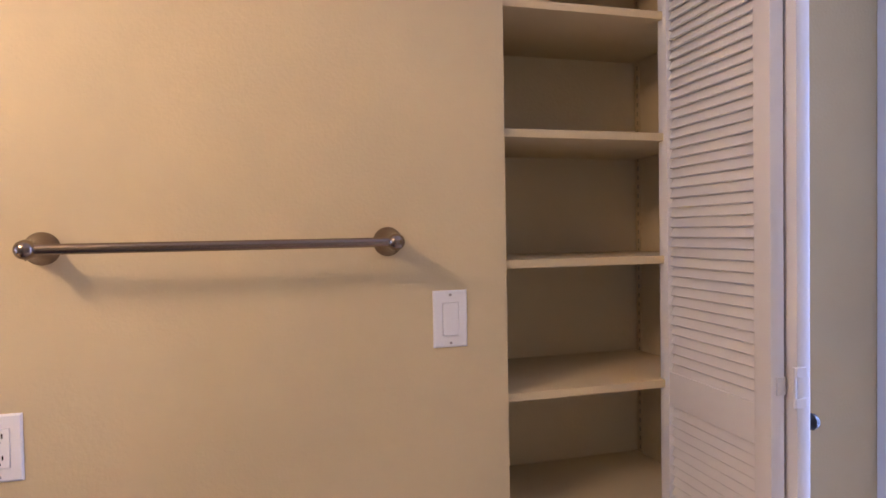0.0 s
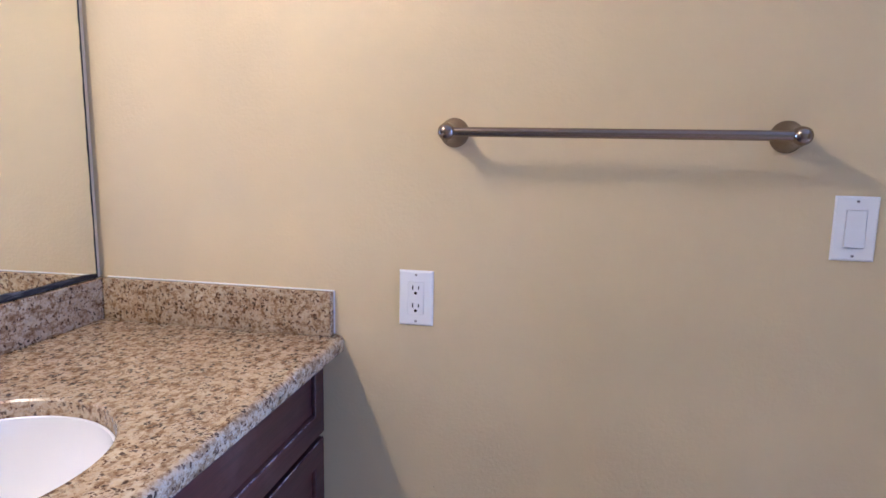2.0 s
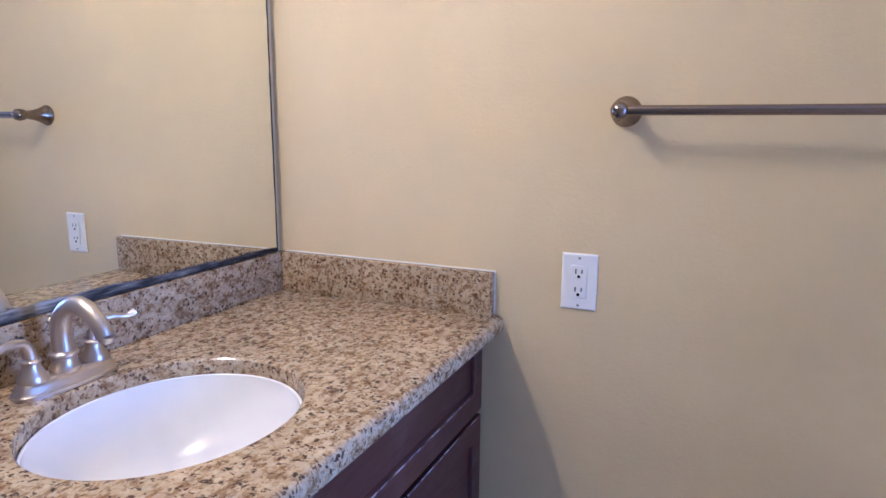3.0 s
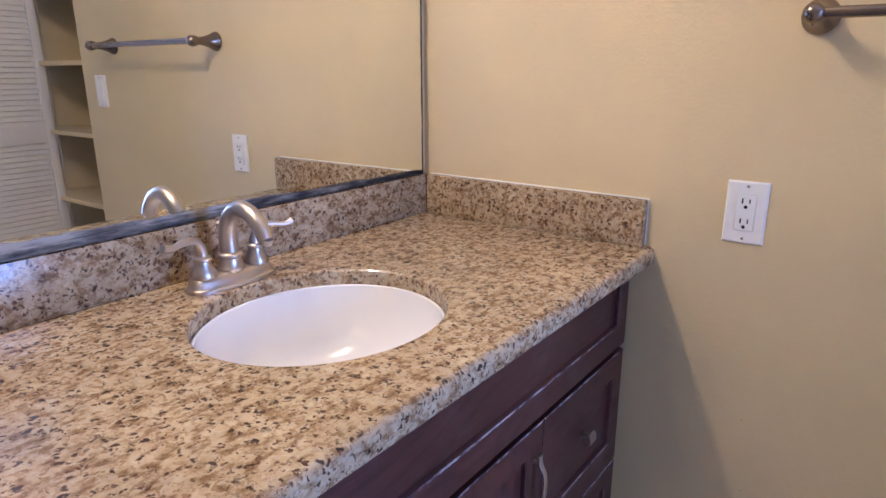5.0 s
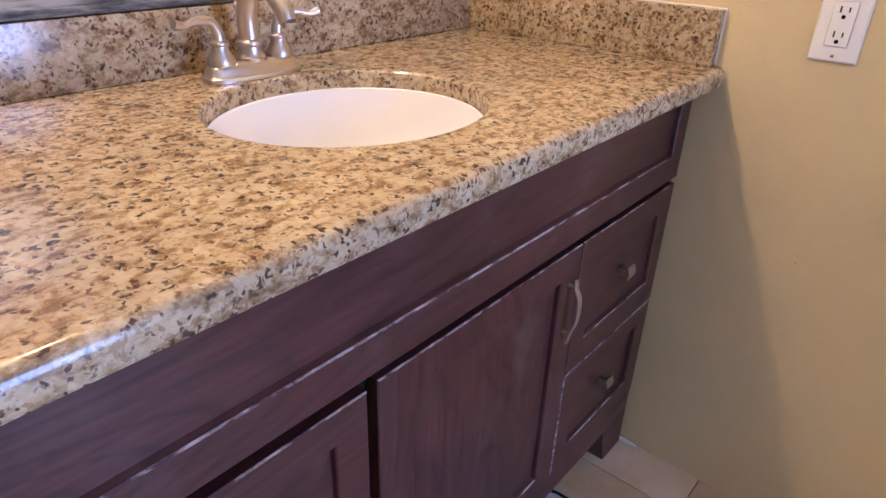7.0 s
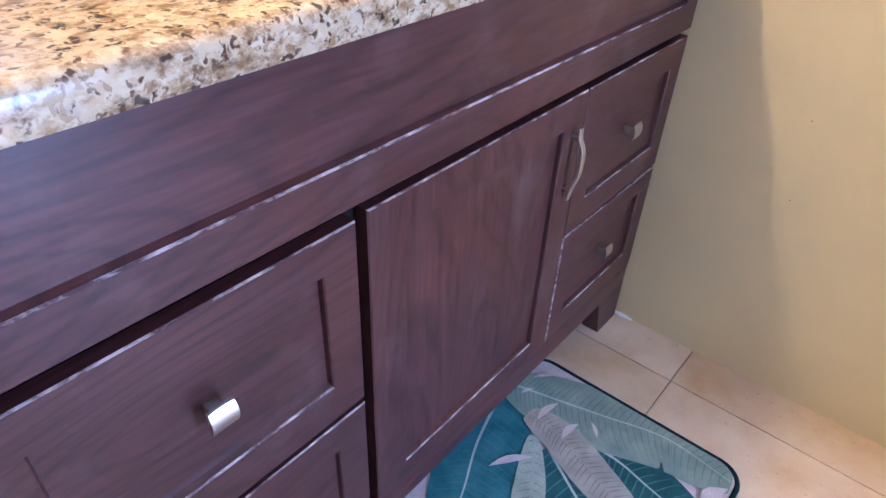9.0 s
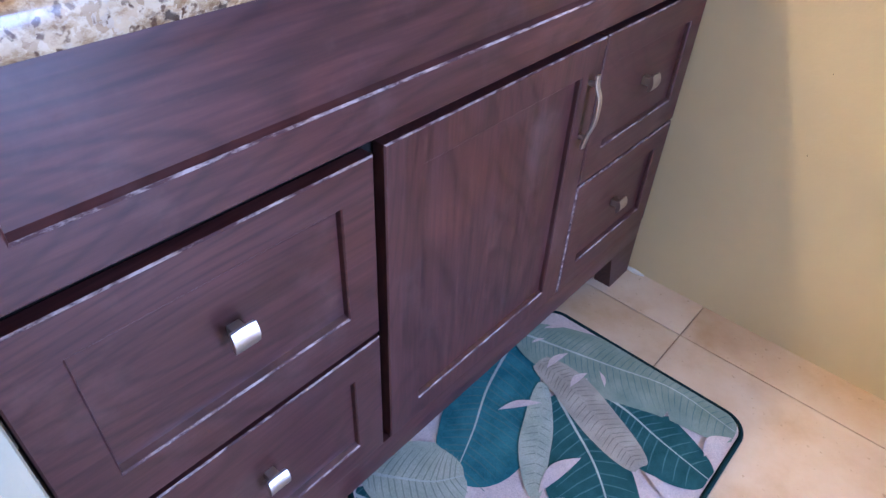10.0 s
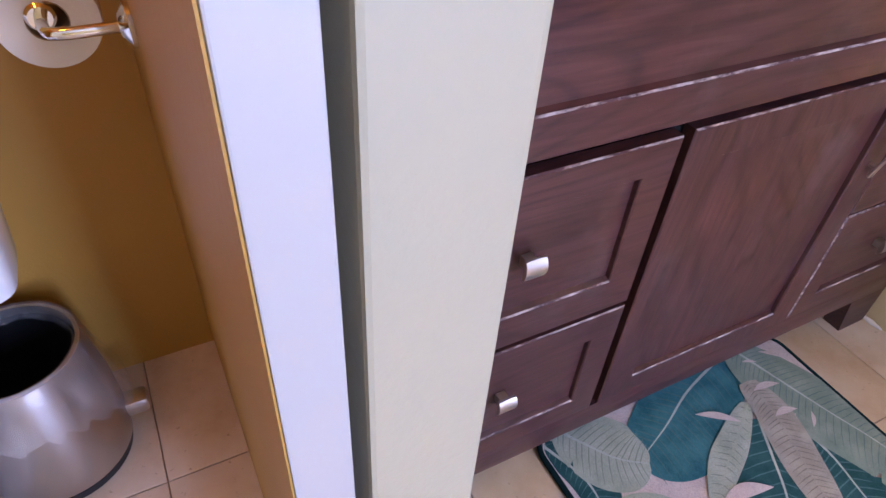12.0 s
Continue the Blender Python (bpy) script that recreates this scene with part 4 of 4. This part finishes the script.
    leaf([(0.484, -0.378), (0.57, -0.354), (0.68, -0.322), (0.80, -0.288), (0.935, -0.300)], 0.070, 0.088, LEAF_SAGE, 3, vein=LEAF_VEIN, veins=34, blunt=0.34)
    leaf([(0.560, -0.415), (0.645, -0.425), (0.745, -0.462), (0.838, -0.492)], 0.040, 0.044, LEAF_BROWN, 0, rib=LEAF_BROWN, vein=LEAF_VEIN_TAUPE, veins=26, blunt=0.3)
    # pale slivers of ground between the torn blades
    for p, q, w in (((0.514, -0.332), (0.548, -0.294), 0.007), ((0.520, -0.386), (0.533, -0.356), 0.005), ((0.584, -0.421), (0.593, -0.356), 0.011),
                    ((0.646, -0.429), (0.652, -0.373), 0.011), ((0.667, -0.352), (0.696, -0.380), 0.006), ((0.575, -0.572), (0.627, -0.500), 0.012),
                    ((0.733, -0.660), (0.750, -0.550), 0.020), ((0.912, -0.392), (0.934, -0.318), 0.020), ((0.848, -0.497), (0.905, -0.520), 0.014)):
        p, q = Vector(p), Vector(q)
        d = (q - p)
        side = Vector((-d.y, d.x)).normalized()
        own = bmesh.new()
        ring = [own.verts.new((*inside_mat(*(p + d * u + side * (w * math.sin(math.pi * u) + 0.2 * w * math.sin(math.pi * u)))), level[0])) for u in [k / 10 for k in range(11)]]
        ring += [own.verts.new((*inside_mat(*(p + d * u + side * (-0.15 * w * math.sin(math.pi * u)))), level[0])) for u in [1 - k / 10 for k in range(1, 10)]]
        own.faces.new(ring)
        part("pale_gap", own, MAT_BASE, t, smooth=False)


bath_mat()


# ---- toilet room ----
def toilet():
    t = thing("toilet", pose(0.0, -1.838, 0), "white porcelain toilet against the toilet room wall", "toilet")
    own = bmesh.new()
    rows = []
    for z, hw, d in ((0.365, 0.225, 0.145), (0.38, 0.250, 0.17), (0.50, 0.262, 0.185), (0.735, 0.268, 0.195)):
        ring = []
        for i in range(40):
            a = 2 * math.pi * i / 40
            c, s = math.cos(a), math.sin(a)
            ring.append((0.012 + d / 2 + d / 2 * math.copysign(abs(c) ** 0.35, c), hw * math.copysign(abs(s) ** 0.35, s), z))
        rows.append([own.verts.new(p) for p in ring])
    for a, b in zip(rows, rows[1:]):
        for i in range(40):
            own.faces.new((a[i], a[(i + 1) % 40], b[(i + 1) % 40], b[i]))
    own.faces.new(rows[0][::-1])
    own.faces.new(rows[-1])
    part("tank", own, PORCELAIN, t)
    part("tank_lid", box(0.006, 0.215, -0.278, 0.278, 0.736, 0.772, 0.012, 3), PORCELAIN, t)
    own = bmesh.new()
    rows = []
    for z, cx, ax, ay in ((0.0005, 0.36, 0.24, 0.11), (0.05, 0.36, 0.23, 0.10), (0.18, 0.38, 0.235, 0.115), (0.30, 0.43, 0.26, 0.165), (0.385, 0.445, 0.265, 0.18), (0.395, 0.445, 0.255, 0.17)):
        rows.append([own.verts.new((cx + ax * math.cos(2 * math.pi * i / 40), ay * math.sin(2 * math.pi * i / 40), z)) for i in range(40)])
    for a, b in zip(rows, rows[1:]):
        for i in range(40):
            own.faces.new((a[i], a[(i + 1) % 40], b[(i + 1) % 40], b[i]))
    own.faces.new(rows[0][::-1])
    own.faces.new(rows[-1])
    part("bowl", own, PORCELAIN, t)
    own = lathe([(0, 0.0), (0.98, 0.0), (1.0, 0.008), (0.98, 0.020), (0.6, 0.026), (0, 0.028)], 48)
    own.transform(Matrix.Translation((0.44, 0, 0.396)) @ Matrix.Diagonal((0.245, 0.185, 1, 1)))
    part("seat_lid", own, PLASTIC, t)


toilet()


def metal_bin():
    t = thing("waste_bin", pose(0.15, -1.640, 0.0), "small brushed steel waste bin with a clear liner bag", "waste bin")
    own = lathe([(0.0, 0.020), (0.102, 0.020), (0.112, 0.028), (0.115, 0.06), (0.112, 0.15), (0.102, 0.235), (0.094, 0.268), (0.097, 0.273), (0.091, 0.274),
                 (0.090, 0.265), (0.099, 0.232), (0.109, 0.15), (0.112, 0.06), (0.100, 0.032), (0, 0.030)], 48)
    part("shell", own, STEEL, t)
    inner = lathe([(0.0870, 0.262), (0.0955, 0.232), (0.1055, 0.15), (0.1085, 0.064), (0.096, 0.036), (0, 0.035)], 48)
    part("liner", inner, BLACK, t, "black inside liner")
    part("base_ring", lathe([(0, 0.0005), (0.104, 0.0005), (0.107, 0.004), (0.107, 0.019), (0, 0.0195)], 48), BLACK, t, "black plastic base ring")
    # clear liner bag folded over the rim, hanging in uneven folds
    own = bmesh.new()
    rng, seg = random.Random(9), 64
    drop = [0.085 + 0.075 * max(0.0, math.sin(2 * math.pi * i / seg)) ** 3 + rng.uniform(-0.012, 0.012) for i in range(seg)]
    rows = []
    for k, (grow, fall) in enumerate(((-0.0045, 0.30), (-0.0035, 0.02), (0.001, -0.03), (0.0055, 0.05), (0.009, 0.4), (0.014, 0.75), (0.020, 1.0))):
        ring = []
        for i in range(seg):
            z = 0.274 - fall * drop[i]
            shell = 0.097 + 0.018 * min(1.0, max(0.0, (0.268 - z) / 0.15))
            r = shell + grow + (0.0022 * math.sin(7 * 2 * math.pi * i / seg + k) + rng.uniform(-0.001, 0.001) if k > 3 else 0)
            if k < 2:
                r = min(r, 0.0865)
            a = 2 * math.pi * i / seg
            ring.append(own.verts.new((r * math.cos(a), r * math.sin(a), z)))
        rows.append(ring)
    for a, b in zip(rows, rows[1:]):
        for i in range(seg):
            own.faces.new((a[i], a[(i + 1) % seg], b[(i + 1) % seg], b[i]))
    part("liner_bag", own, FILM, t, "clear crinkled plastic liner bag")
    part("pedal", box(-0.018, 0.018, 0.100, 0.150, 0.055, 0.090, 0.010), STEEL, t)


metal_bin()


def paper_holder():
    t = thing("paper_holder", pose(0.19, SIDE_Y, 0.780), "chrome toilet paper holder on the toilet room wall", "paper holder")
    part("mount", lathe([(0, 0.0), (0.022, 0.0), (0.022, 0.005), (0.012, 0.012), (0.0, 0.014)], 24, m=pose(0.105, -0.0005, 0, 90, 0, 0)), CHROME, t)
    part("arm", tube(spline([(0.105, -0.010, 0), (0.105, -0.062, 0.0), (0.090, -0.076, 0), (0.03, -0.0785, 0), (-0.065, -0.0785, 0)], 24), 0.006, 12), CHROME, t)
    part("end_cap", lathe([(0, -0.008), (0.013, -0.008), (0.014, 0.0), (0.011, 0.004), (0, 0.004)], 20, m=pose(0.058, -0.0785, 0, 0, 90, 0)), CHROME, t)
    r = thing("paper_roll", pose(0.19, PART_S - 0.064, 0.772), "roll of white toilet paper on its holder", "toilet paper")
    own = lathe([(0.020, -0.05), (0.048, -0.05), (0.049, -0.048), (0.049, 0.048), (0.048, 0.05), (0.020, 0.05), (0.020, -0.05)], 40, m=pose(0, 0, 0, 0, 90, 0))
    part("paper", own, PAPER, r)
    part("core", lathe([(0.0198, -0.05), (0.0198, 0.05), (0.0188, 0.05), (0.0188, -0.05), (0.0198, -0.05)], 28, m=pose(0, 0, 0, 0, 90, 0)), GROUT, r, "brown cardboard core")


paper_holder()

# ---- floor ----
floor = structure("floor", box(-0.12, ROOM_X + 0.12, ROOM_Y - 0.12, 0.42, -0.06, -0.004), GROUT, "beige travertine tile floor with thin grout lines", "floor")
T = 0.457
tile = mesh_of(box(-T / 2 + 0.0013, T / 2 - 0.0013, -T / 2 + 0.0013, T / 2 - 0.0013, -0.0039, 0.0, 0.0007, 1), "tile", TILE, False)
for i in range(-2, 6):
    for j in range(-6, 2):
        cx, cy = 0.739 + (i + 0.5) * T, -0.124 + (j + 0.5) * T
        if -0.25 < cx < ROOM_X + 0.25 and ROOM_Y - 0.25 < cy < 0.45:
            s = new("tile", tile)
            s.parent = floor
            s.matrix_basis = pose(cx, cy, 0, 0, 0, 90 * ((i * 3 + j) % 4))
